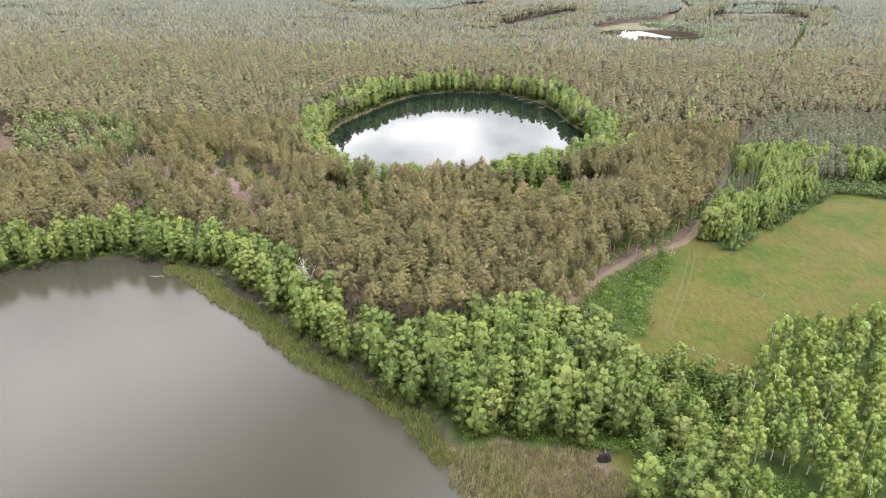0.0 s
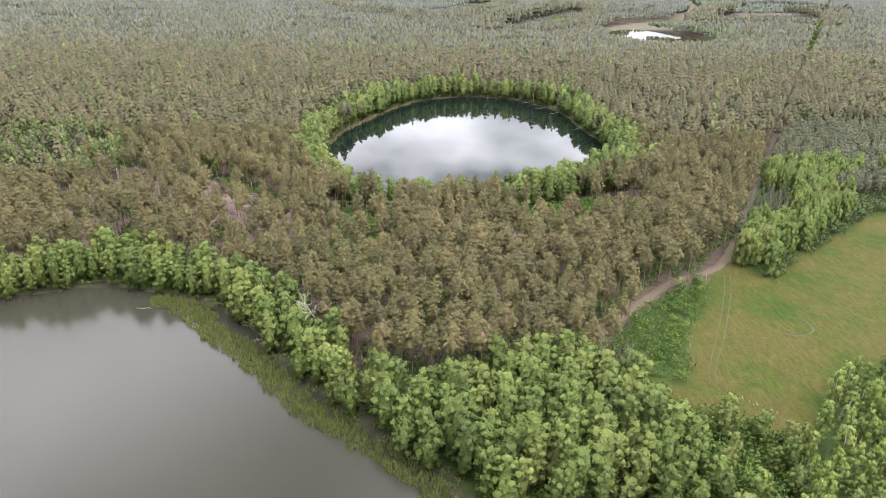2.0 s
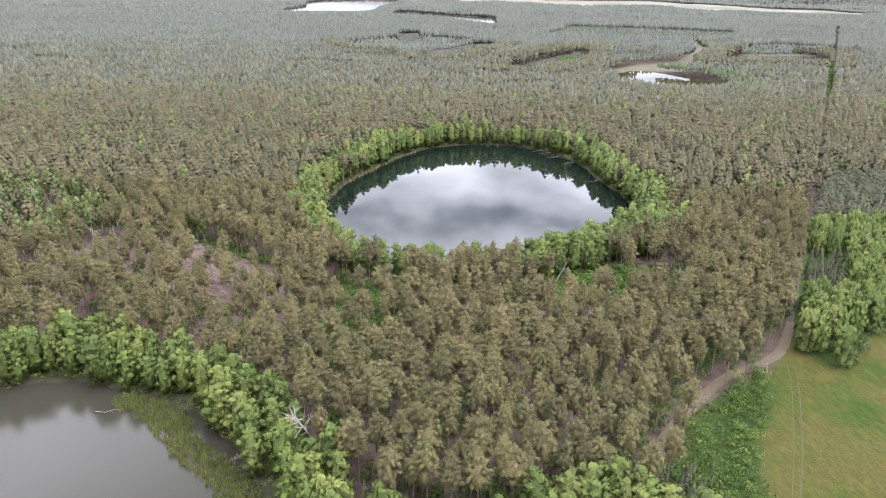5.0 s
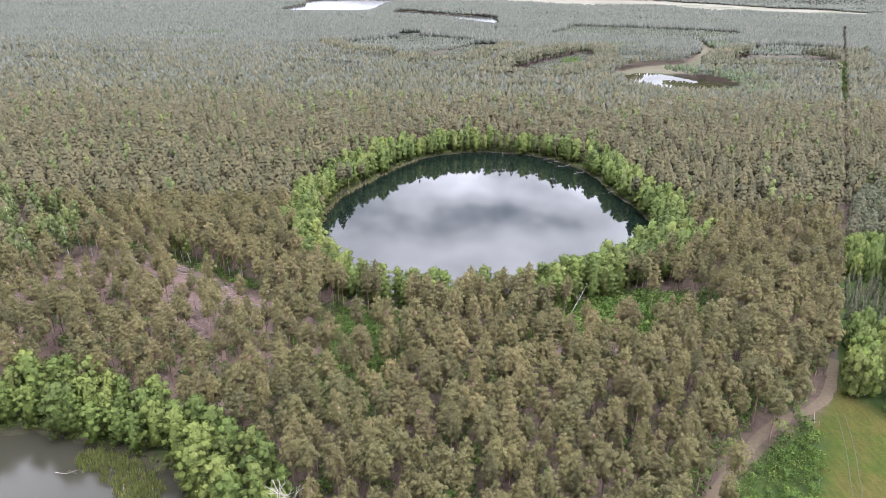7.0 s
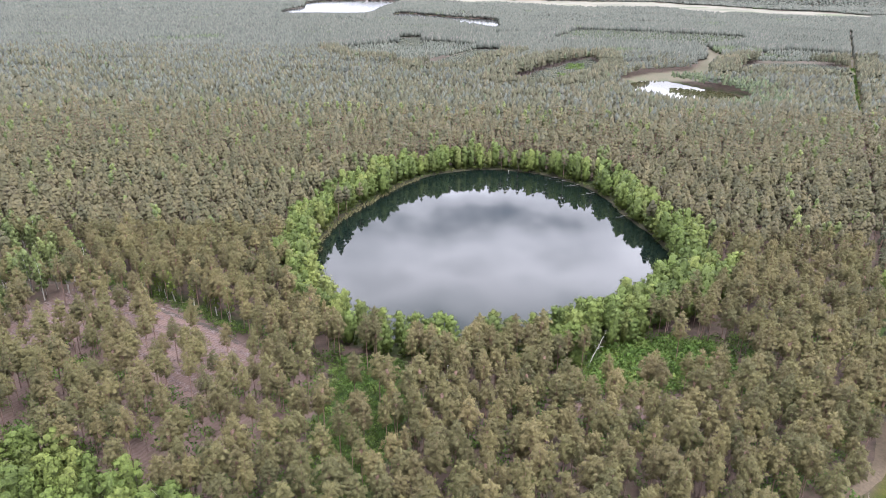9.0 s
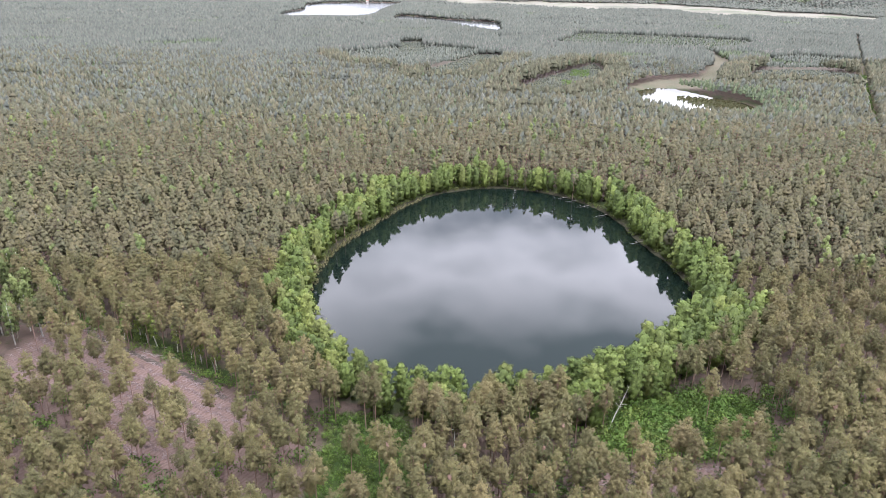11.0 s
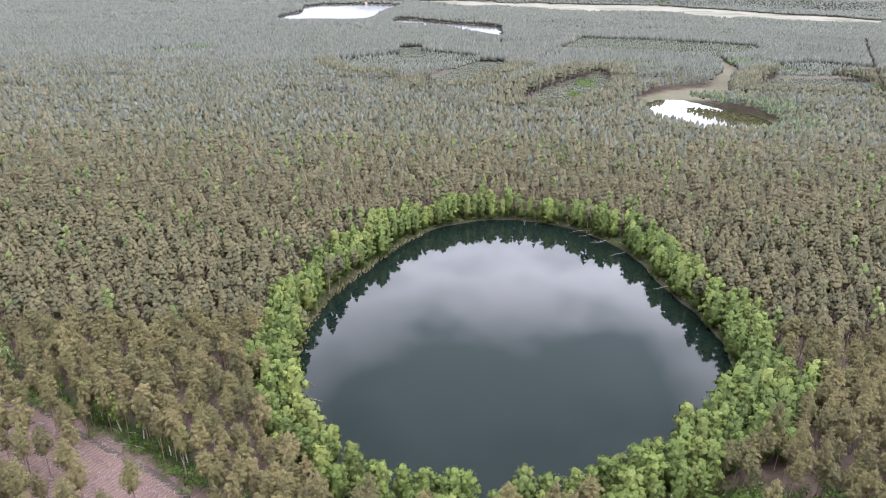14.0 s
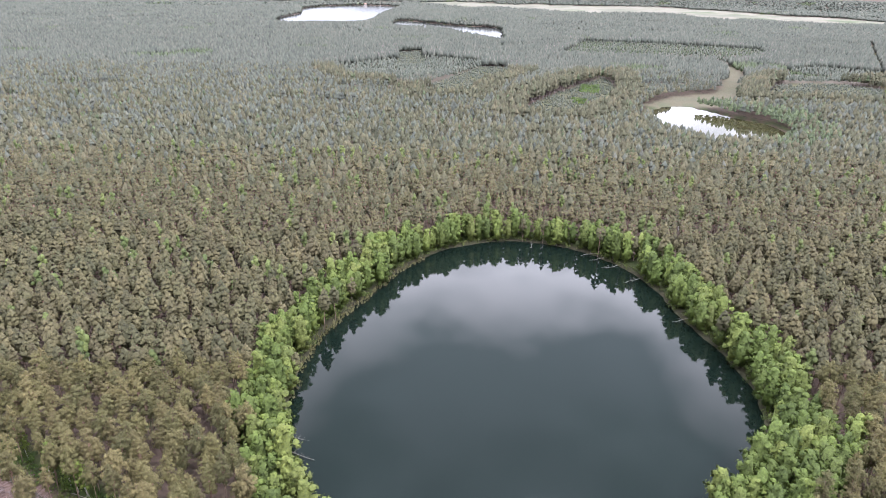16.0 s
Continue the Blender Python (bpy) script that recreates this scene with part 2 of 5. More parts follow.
M_POND = water("pond_water", (0.028, 0.026, 0.011), 0.03, 0.5, 0.008, 0.3, (0.045, 0.040, 0.018))
M_FAR_WATER = water("far_lake_water", (0.04, 0.04, 0.036), 0.12, 0.3, 0.06)


def ground_material():
    m = Nodes("ground_cover")
    where = m.place()
    fine, mid, wide = m.noise(where, 1.6, 4.0, 0.7), m.noise(where, 0.22, 4.0), m.noise(where, 0.035, 3.0)
    litter = m.ramp(mid, (0.3, (0.036, 0.028, 0.020)), (0.55, (0.078, 0.054, 0.042)), (0.72, (0.040, 0.046, 0.018)))
    turf = m.ramp(m.math("ADD", m.math("MULTIPLY", wide, 0.65), m.math("MULTIPLY", mid, 0.35)),
                  (0.36, (0.021, 0.037, 0.004)), (0.44, (0.034, 0.043, 0.006)), (0.53, (0.047, 0.045, 0.009)), (0.66, (0.055, 0.046, 0.013)))
    mown = m.node("ShaderNodeMapping", Vector=where)
    mown.inputs["Scale"].default_value = (1.0, 0.22, 1.0)
    mown.inputs["Rotation"].default_value = (0, 0, radians(24))
    tufts = m.math("ADD", m.math("MULTIPLY", m.noise(mown.outputs[0], 0.9, 4.0, 0.7), 0.5), m.math("MULTIPLY", fine, 0.5))
    turf = m.mix(0.9, turf, m.ramp(tufts, (0.34, (0.55, 0.58, 0.5)), (0.5, (1.0, 1.0, 1.0)), (0.64, (1.5, 1.42, 1.35))), "MULTIPLY")
    lush = m.ramp(mid, (0.3, (0.018, 0.033, 0.007)), (0.7, (0.036, 0.050, 0.011)))
    rows = m.node("ShaderNodeMapping", Vector=where)
    rows.inputs["Rotation"].default_value = (0, 0, radians(32))
    band = m.node("ShaderNodeTexWave", Vector=rows.outputs[0], Scale=0.22, Distortion=7.0, Detail=3.0, Detail_Scale=1.5)
    brash = m.mix(m.math("MULTIPLY", band.outputs[1], 0.75), (0.072, 0.045, 0.035, 1), (0.165, 0.122, 0.108, 1))
    brash = m.mix(m.ramp(fine, (0.4, (0, 0, 0)), (0.62, (1, 1, 1))), brash, (0.115, 0.075, 0.06, 1))
    mud = m.ramp(mid, (0.3, (0.022, 0.021, 0.013)), (0.7, (0.045, 0.042, 0.022)))
    field = m.ramp(m.noise(where, 0.004, 3.0), (0.35, (0.10, 0.10, 0.07)), (0.55, (0.17, 0.155, 0.12)), (0.68, (0.08, 0.095, 0.05)))
    col = m.mix(m.attr("grass"), litter, turf)
    col = m.mix(m.attr("lush"), col, lush)
    col = m.mix(m.attr("slash"), col, brash)
    col = m.mix(m.attr("mud"), col, mud)
    col = m.mix(m.attr("field"), col, field)
    p = m.node("ShaderNodeBsdfPrincipled", Base_Color=col, Roughness=0.95, Normal=m.bump(fine, 0.8, 0.25))
    p.inputs["Specular IOR Level"].default_value = 0.15
    return m.close(p)


def earth_material(name, a, b):
    m = Nodes(name)
    where = m.place()
    n = m.noise(where, 0.9, 5.0, 0.7)
    col = m.ramp(n, (0.35, a), (0.65, b))
    return m.close(m.node("ShaderNodeBsdfPrincipled", Base_Color=col, Roughness=0.95, Normal=m.bump(n, 0.6, 0.15)))


M_GROUND = ground_material()
M_TRACK = earth_material("sandy_track", (0.056, 0.040, 0.023), (0.094, 0.068, 0.040))
# darker than M_TRACK: shade on the ride between the stands is in the colour
M_RIDE = earth_material("shaded_forest_earth", (0.030, 0.024, 0.015), (0.052, 0.038, 0.026))
M_TRACK_WORN = earth_material("worn_grass_ruts", (0.034, 0.040, 0.010), (0.048, 0.047, 0.014))
M_WALL = earth_material("pale_render", (0.66, 0.64, 0.60), (0.76, 0.74, 0.70))
M_ROOF = earth_material("dull_red_tiles", (0.22, 0.12, 0.09), (0.30, 0.17, 0.13))
M_GLASS = earth_material("dark_window_glass", (0.03, 0.035, 0.04), (0.05, 0.055, 0.06))


# ---- the plan ----
def inside(poly, X, Y):
    """Which of the points lie inside the polygon."""
    res = np.zeros(X.shape, bool)
    px, py = np.array(poly, float).T
    qx, qy = np.roll(px, -1), np.roll(py, -1)
    for a, b, c, d in zip(px, py, qx, qy):
        if b == d:
            continue
        hit = ((b > Y) != (d > Y)) & (X < (c - a) * (Y - b) / (d - b) + a)
        res ^= hit
    return res


def far_from(line, X, Y, closed=False):
    """Distance from each point to a line of straight pieces."""
    best = np.full(X.shape, 1e9)
    pts = list(line) + ([line[0]] if closed else [])
    for (a, b), (c, d) in zip(pts, pts[1:]):
        l2 = (c - a) ** 2 + (d - b) ** 2 + 1e-9
        k = np.clip(((X - a) * (c - a) + (Y - b) * (d - b)) / l2, 0, 1)
        best = np.minimum(best, np.hypot(X - a - k * (c - a), Y - b - k * (d - b)))
    return best


def smooth(poly, n=5, closed=True):
    """A rounded line through the corners (Catmull-Rom)."""
    p = [np.array(v, float) for v in poly]
    p = [p[-1]] + p + [p[0], p[1]] if closed else [p[0]] + p + [p[-1]]
    res = []
    for a, b, c, d in zip(p, p[1:], p[2:], p[3:]):
        for k in range(n):
            t = k / n
            res.append(tuple(0.5 * (2 * b + (c - a) * t + (2 * a - 5 * b + 4 * c - d) * t * t + (3 * b - a - 3 * c + d) * t ** 3)))
    if not closed:
        res.append(tuple(p[-2]))
    return res


def waves(X, Y, size, seed):
    """Smooth uneven values from -1 to 1, over about size metres."""
    r = np.random.RandomState(seed)
    s = np.zeros(np.shape(X))
    for k in range(5):
        a, ph, f = r.rand() * 6.28, r.rand() * 6.28, (0.6 + 0.5 * k) * 6.28 / size
        s = s + np.sin((X * np.cos(a) + Y * np.sin(a)) * f + ph + 1.7 * np.sin((X * np.sin(a) - Y * np.cos(a)) * f * 0.6)) / (1 + 0.4 * k)
    return s / 2.6


# the round lake: middle, mean radius and how it departs from a circle
L2_MID = (14.0, 468.0)
L2_TERMS = (105.0, -1.7, -0.9, -18.3, 6.8, 0.6, -5.0, 2.1, -3.4, -0.6, 0.1)


def lake_2_radius(th):
    r = L2_TERMS[0] + 0 * th
    for k in range(1, 6):
        r = r + L2_TERMS[2 * k - 1] * np.cos(k * th) + L2_TERMS[2 * k] * np.sin(k * th)
    return r


LAKE_1 = smooth([(-340, 60), (-262, 165), (-200, 221), (-174, 240), (-136, 254), (-112, 250), (-86, 238), (-69, 225), (-58, 208), (-43, 192),
                 (-27, 175), (-12, 162), (-1, 150), (4, 139), (10, 126), (18, 92), (8, 20), (-10, -90), (-90, -260), (-420, -260), (-520, -40)], 4)
POND = smooth([(212, 960), (224, 1000), (238, 1045), (276, 1080), (298, 1065), (322, 1008), (346, 973), (347, 925), (328, 882), (288, 852), (250, 845), (224, 874), (206, 918)], 4)
FLATS = [(208, 975), (214, 1000), (250, 1073), (294, 1120), (350, 1172), (356, 1160), (324, 1100), (306, 1068), (281, 1084), (258, 1062), (226, 1004)]
FAR_LAKE = smooth([(-525, 2400), (-600, 2750), (-590, 3050), (-650, 3600), (-437, 3880), (-235, 3780), (-262, 3050), (-265, 2560), (-345, 2440)], 3)
FAR_ARM = smooth([(-170, 2340), (-27, 2270), (118, 1930), (150, 2200), (150, 2420), (10, 2520), (-170, 2720)], 3)
MEADOW = [(74, 190), (86, 220), (101, 254), (109, 269), (124, 263), (150, 287), (190, 321), (213, 341), (240, 332), (310, 345), (340, 250),
          (270, 185), (205, 192), (150, 205), (118, 197), (97, 179), (82, 176)]
SCRUB = [(52, 212), (66, 237), (97, 262), (99, 254), (80, 222), (71, 194), (57, 198)]
CORNER = [(-12, 163), (-1, 152), (6, 144), (14, 143), (26, 141), (40, 144), (47, 141), (55, 147), (60, 168), (54, 188), (32, 200), (8, 194), (-10, 182)]
GROVE_S = [(66, 112), (76, 138), (86, 154), (93, 164), (100, 173), (107, 183), (116, 191), (126, 193), (150, 195), (185, 200), (215, 175), (170, 105), (95, 85), (62, 100)]
LOW_S = [(47, 118), (56, 146), (62, 168), (70, 184), (80, 176), (93, 166), (86, 154), (76, 138), (66, 112), (60, 104)]
GROVE_A = [(117, 282), (125, 265), (149, 287), (164, 303), (156, 317), (132, 309)]
GROVE_B = [(158, 298), (188, 323), (201, 341), (201, 374), (184, 366), (164, 328)]
GROVE_C = [(166, 368), (182, 364), (215, 372), (236, 390), (216, 404), (182, 398)]
YOUNG_E = [(137, 318), (152, 316), (166, 336), (180, 362), (166, 376)]
BLOCK_E = [(118, 283), (125, 264), (150, 287), (190, 321), (213, 341), (240, 333), (310, 345), (345, 350), (345, 402), (236, 398), (216, 408), (184, 402), (160, 360), (140, 325), (124, 299)]
STAND_E = [(182, 404), (216, 408), (236, 396), (330, 400), (350, 480), (236, 478)]
BUSH_E = [(196, 338), (212, 345), (238, 336), (262, 338), (262, 346), (236, 346), (208, 356), (198, 352)]
GROVE_D = [(226, 358), (252, 348), (300, 352), (345, 352), (345, 395), (300, 388), (240, 386)]
THIN_W = [(-190, 330), (-178, 352), (-166, 386), (-142, 380), (-106, 356), (-78, 336), (-56, 318), (-56, 278), (-90, 262), (-130, 274), (-170, 292)]
BARE_W = [(-190, 332), (-172, 392), (-150, 386), (-106, 358), (-78, 334), (-88, 310), (-112, 306), (-130, 340), (-150, 350), (-160, 328)]
LUSH_MID = [(-52, 334), (-30, 334), (-20, 312), (-26, 290), (-34, 260), (-49, 260), (-54, 300)]
BARE_E = [(28, 300), (26, 314), (48, 319), (84, 321), (88, 300), (60, 294)]
LUSH_E = [(28, 311), (40, 336), (52, 344), (70, 350), (92, 346), (90, 316), (64, 312)]
CLEAR_EDGE = [(-192, 396), (-166, 393), (-144, 380), (-122, 367), (-106, 357), (-92, 348), (-88, 356), (-104, 367), (-120, 377), (-142, 390), (-166, 402)]
FOOT_S = [(2, 144), (16, 150), (45, 149), (57, 154), (56, 141), (48, 138), (40, 139), (16, 145)]
MIXED_W = [(-320, 330), (-184, 348), (-166, 392), (-196, 432), (-340, 440)]
FIELDS = [(-1350, 3800), (-700, 3900), (-200, 4050), (216, 3670), (647, 3361), (814, 3328), (1066, 3009), (1448, 2886), (1702, 2906), (1857, 3150), (1720, 3450), (1330, 4150), (300, 4400), (-1300, 4050)]
OPEN_S = [(45, 110), (50, 208), (66, 234), (106, 268), (116, 281), (126, 299), (128, 283), (126, 268), (150, 290), (190, 325), (213, 346), (240, 338), (345, 352), (345, 100)]
CUT_W = [(-136, 374), (-122, 370), (-104, 359), (-88, 343), (-82, 326), (-94, 325), (-107, 340), (-124, 355)]
CUT_WW = [(-176, 340), (-168, 353), (-160, 367), (-152, 362), (-151, 348), (-157, 338)]
YOUNG_FAR = [(-197, 1388), (-118, 1500), (-46, 1549), (50, 1491), (-4, 1364), (-65, 1239), (-155, 1276), (-190, 1338)]
OPEN_FAR = [(82, 1042), (113, 1112), (156, 1189), (203, 1261), (239, 1328), (236, 1236), (187, 1107), (136, 1033)]
GLADE_FAR = [(-50, 1201), (-12, 1276), (6, 1330), (46, 1432), (102, 1440), (40, 1302), (19, 1210)]
GLADE_NW = [(-111, 1641), (-60, 1672), (-57, 1586), (-107, 1578)]
GLADE_E = [(445, 1192), (492, 1267), (526, 1283), (599, 1286), (643, 1230), (603, 1165), (522, 1190)]
YOUNG_N = [(324, 1942), (480, 1900), (613, 1817), (703, 1784), (574, 1650), (423, 1700), (246, 1727)]
MARSH = [(232, 1075), (300, 1150), (370, 1185), (480, 1420), (510, 1600), (530, 1590), (500, 1400), (400, 1180), (352, 1065)]
YOUNG_FAR_E = [(592, 1440), (675, 1483), (750, 1417), (713, 1357), (542, 1335)]


def drawn_out(poly, by):
    """Copies of an outline, shifted southwards step by step."""
    mx, my = np.mean(poly, 0)
    d = math.hypot(mx + 20, my - 200)
    return [[(x - k * by * (mx + 20) / d, y - k * by * (my - 200) / d) for x, y in poly] for k in (0, 0.25, 0.5, 0.75, 1)]


CLEARINGS_FAR = drawn_out(OPEN_FAR, 95) + drawn_out(GLADE_FAR, 130) + drawn_out(GLADE_NW, 160) + drawn_out(GLADE_E, 120)
LOW_STANDS = drawn_out(YOUNG_FAR, 70) + drawn_out(YOUNG_FAR_E, 70) + drawn_out(YOUNG_N, 120)
TRACK = smooth([(40, 208), (51, 222), (68, 242), (86, 260), (104, 270), (115, 281), (126, 299)], 6, False)
RIDE_A, RIDE_B = (126.0, 299.0), (1056.0, 1975.0)
RIDE = [RIDE_A, RIDE_B]


def shore(X, Y):
    """Distance to the nearest water's edge, minus in the water; and the same for each lake alone."""
    dx, dy = X - L2_MID[0], Y - L2_MID[1]
    s2 = np.hypot(dx, dy) - lake_2_radius(np.arctan2(dy, dx)) + 1.2 * waves(X, Y, 26, 3)
    s1 = far_from(LAKE_1, X, Y, True) * np.where(inside(LAKE_1, X, Y), -1, 1) + 1.0 * waves(X, Y, 22, 4)
    s = np.minimum(s1, s2)
    for poly in (POND, FAR_LAKE, FAR_ARM):
        s = np.minimum(s, far_from(poly, X, Y, True) * np.where(inside(poly, X, Y), -1, 1))
    return s, s1, s2


def land(X, Y, s=None):
    """Height of the ground."""
    X, Y = np.asarray(X, float), np.asarray(Y, float)
    s = shore(X, Y)[0] if s is None else s
    bank = 3.2 * np.clip((Y - 400) / 80, 0, 1) * np.clip((900 - Y) / 250, 0, 1)
    dry = 0.12 + (1.9 + bank) * (1 - np.exp(-np.maximum(s, 0) / 26)) + 0.35 * waves(X, Y, 60, 5) * np.clip(s / 20, 0, 1)
    far = np.hypot(X, Y)
    k = np.clip((far - 1300) / 1500, 0, 1)
    dry = dry + k * 7 * (waves(X, Y, 900, 6) + 0.3) * np.clip(s / 150, 0, 1)
    rim = np.clip((far - 4330) / 500, 0, 1)
    dry = dry + 48 * rim * rim * (3 - 2 * rim)
    return np.where(s > 0, dry, np.maximum(s * 0.35, -1.8) + 0.12)

# ---- meshes ----
def raw_mesh(name, verts, faces, mats, mat_index=None, tint=None, flat_shade=True, soft=None):
    """A mesh from arrays; faces is an (n, k) array of corners; soft: rounded shading directions, nought where there is none, twice as long on the closed body of a crown."""
    me = bpy.data.meshes.new(name)
    verts, faces = np.asarray(verts, np.float32), np.asarray(faces, np.int32)
    n, k = faces.shape
    me.vertices.add(len(verts))
    me.vertices.foreach_set("co", verts.ravel())
    me.loops.add(n * k)
    me.loops.foreach_set("vertex_index", faces.ravel())
    me.polygons.add(n)
    me.polygons.foreach_set("loop_start", np.arange(0, n * k, k, dtype=np.int32))
    me.polygons.foreach_set("use_smooth", np.full(n, not flat_shade))
    for m in mats:
        me.materials.append(m)
    if mat_index is not None:
        me.polygons.foreach_set("material_index", np.asarray(mat_index, np.int32))
    if tint is not None:
        me.attributes.new("tint", "FLOAT", "POINT").data.foreach_set("value", np.asarray(tint, np.float32))
    me.update(calc_edges=True)
    if soft is not None:
        soft = np.asarray(soft, np.float32)
        long = np.linalg.norm(soft, axis=1)
        me.attributes.new("body", "FLOAT", "POINT").data.foreach_set("value", (long > 1.5).astype(np.float32))
        soft = soft / np.maximum(long, 1e-6)[:, None]
        me.polygons.foreach_set("use_smooth", np.ones(n, bool))
        me.normals_split_custom_set_from_vertices(np.asarray(soft, np.float32))
    return me


def part(name, me, parent, label=""):
    ob = new(name, me)
    ob.parent = parent
    return tagged(ob, label=label)


def tube(points, radii, sides=5):
    """A bent, tapered stem as triangles: vertices and faces."""
    points = [Vector(p) for p in points]
    vs, fs = [], []
    for i, p in enumerate(points):
        way = (points[min(i + 1, len(points) - 1)] - points[max(i - 1, 0)]).normalized()
        a = way.orthogonal().normalized()
        b = way.cross(a)
        for k in range(sides):
            g = 2 * math.pi * k / sides
            vs.append(p + radii[i] * (math.cos(g) * a + math.sin(g) * b))
    for i in range(len(points) - 1):
        for k in range(sides):
            a, b = i * sides + k, i * sides + (k + 1) % sides
            fs += [(a, b, b + sides), (a, b + sides, a + sides)]
    top = len(vs)
    vs.append(points[-1] + (points[-1] - points[-2]).normalized() * radii[-1] * 0.6)
    last = (len(points) - 1) * sides
    fs += [(last + k, last + (k + 1) % sides, top) for k in range(sides)]
    return np.array([tuple(v) for v in vs]), np.array(fs, int)


def join(pieces):
    """Vertices, faces and shading directions of several pieces as one."""
    vs, fs, ns, n = [], [], [], 0
    for v, f, *soft in pieces:
        vs.append(np.asarray(v, float).reshape(-1, 3))
        fs.append(np.asarray(f, int).reshape(-1, 3) + n)
        ns.append(soft[0] if soft else np.zeros(vs[-1].shape))
        n += len(vs[-1])
    return np.concatenate(vs), np.concatenate(fs), np.concatenate(ns)


def unit(v):
    return v / (np.linalg.norm(v, axis=1, keepdims=True) + 1e-9)


def core(rng, rings, sides, jitter=0.15, heart=(0.0, 0.0, 0.0)):
    """The closed inner body of a crown, from (height, radius) rings bottom to top, uneven all round."""
    vs = []
    for z, r in rings:
        a = rng.uniform(0, 6.283)
        for k in range(sides):
            g = a * 0.15 + 6.283 * k / sides
            q = r * rng.uniform(1 - jitter, 1 + jitter)
            vs.append((q * math.cos(g), q * math.sin(g), z + rng.uniform(-0.5, 0.5) * jitter * r))
    n = len(rings)
    fs = []
    for i in range(n - 1):
        for k in range(sides):
            p, q = i * sides + k, i * sides + (k + 1) % sides
            fs += [(p, q, q + sides), (p, q + sides, p + sides)]
    vs.append((0, 0, rings[-1][0] + rings[-1][1] * (0.7 if n > 1 else 2.4)))
    fs += [((n - 1) * sides + k, (n - 1) * sides + (k + 1) % sides, n * sides) for k in range(sides)]
    vs = np.array(vs)
    return vs, np.array(fs), 2.0 * unit(vs - np.array(heart))


def leaves(rng, centres, normals, size, slender=1.0, spread=0.5, heart=(0.0, 0.0, 0.0), round_off=0.55, width=0.8):
    """One small three-cornered leaf clump at each centre, facing about along its normal; shaded as part of a crown round its heart."""
    n = len(centres)
    nn = unit(normals + rng.normal(0, spread, (n, 3)))
    u = unit(np.cross(nn, rng.normal(0, 1, (n, 3))))
    v = np.cross(nn, u)
    s = size * rng.uniform(0.65, 1.35, (n, 1))
    bend = nn * s * rng.uniform(-0.25, 0.25, (n, 1))
    tri = np.stack([centres + u * s * slender, centres - u * s * 0.55 + v * s * width + bend, centres - u * s * 0.55 - v * s * width], 1)
    soft = unit(round_off * unit(centres - np.array(heart)) + (1 - round_off) * unit(normals) + 0.4 * nn)
    return tri.reshape(-1, 3), np.arange(3 * n).reshape(-1, 3), np.repeat(soft, 3, 0)


def balls(rng, mids, radii, squash, heart, blend=0.5, jitter=0.16):
    """A closed uneven ball inside each lobe of a crown."""
    g = (1 + 5 ** 0.5) / 2
    v0 = unit(np.array([(-1, g, 0), (1, g, 0), (-1, -g, 0), (1, -g, 0), (0, -1, g), (0, 1, g), (0, -1, -g), (0, 1, -g), (g, 0, -1), (g, 0, 1), (-g, 0, -1), (-g, 0, 1)], float))
    f0 = np.array([(0, 11, 5), (0, 5, 1), (0, 1, 7), (0, 7, 10), (0, 10, 11), (1, 5, 9), (5, 11, 4), (11, 10, 2), (10, 7, 6), (7, 1, 8),
                   (3, 9, 4), (3, 4, 2), (3, 2, 6), (3, 6, 8), (3, 8, 9), (4, 9, 5), (2, 4, 11), (6, 2, 10), (8, 6, 7), (9, 8, 1)])
    vs, fs, ns = [], [], []
    for k, (c, r) in enumerate(zip(mids, radii)):
        v = v0 * rng.uniform(1 - jitter, 1 + jitter, (12, 1)) * r * np.array([1, 1, squash]) + np.array(c)
        vs.append(v)
        fs.append(f0 + 12 * k)
        ns.append(2.0 * unit(blend * unit(v - np.array(heart)) + (1 - blend) * v0))
    return np.concatenate(vs), np.concatenate(fs), np.concatenate(ns)


def lobed(rng, mids, radii, count, size, squash=0.85, up=0.25, droop=0.0, spread=0.5, heart=(0.0, 0.0, 6.0), blend=0.5):
    """Leaf clumps over the outside of a heap of rounded lobes."""
    cs, ns = [], []
    mids, radii = np.array(mids), np.array(radii)
    for i, (c, r) in enumerate(zip(mids, radii)):
        d = rng.normal(0, 1, (count, 3))
        d[:, 2] = d[:, 2] * 0.9 + up
        d = unit(d)
        p = c + d * r * np.array([1, 1, squash]) * rng.uniform(0.86, 1.1, (count, 1))
        p[:, 2] -= droop * rng.uniform(0, 1, count) * r
        keep = np.ones(count, bool)
        for j in range(len(mids)):
            if j != i:
                keep &= np.linalg.norm((p - mids[j]) / np.array([1, 1, squash]), axis=1) > radii[j] * 0.8
        cs.append(p[keep])
        ns.append(d[keep])
    return leaves(rng, np.concatenate(cs), np.concatenate(ns), size, 1.0, spread, heart, blend)


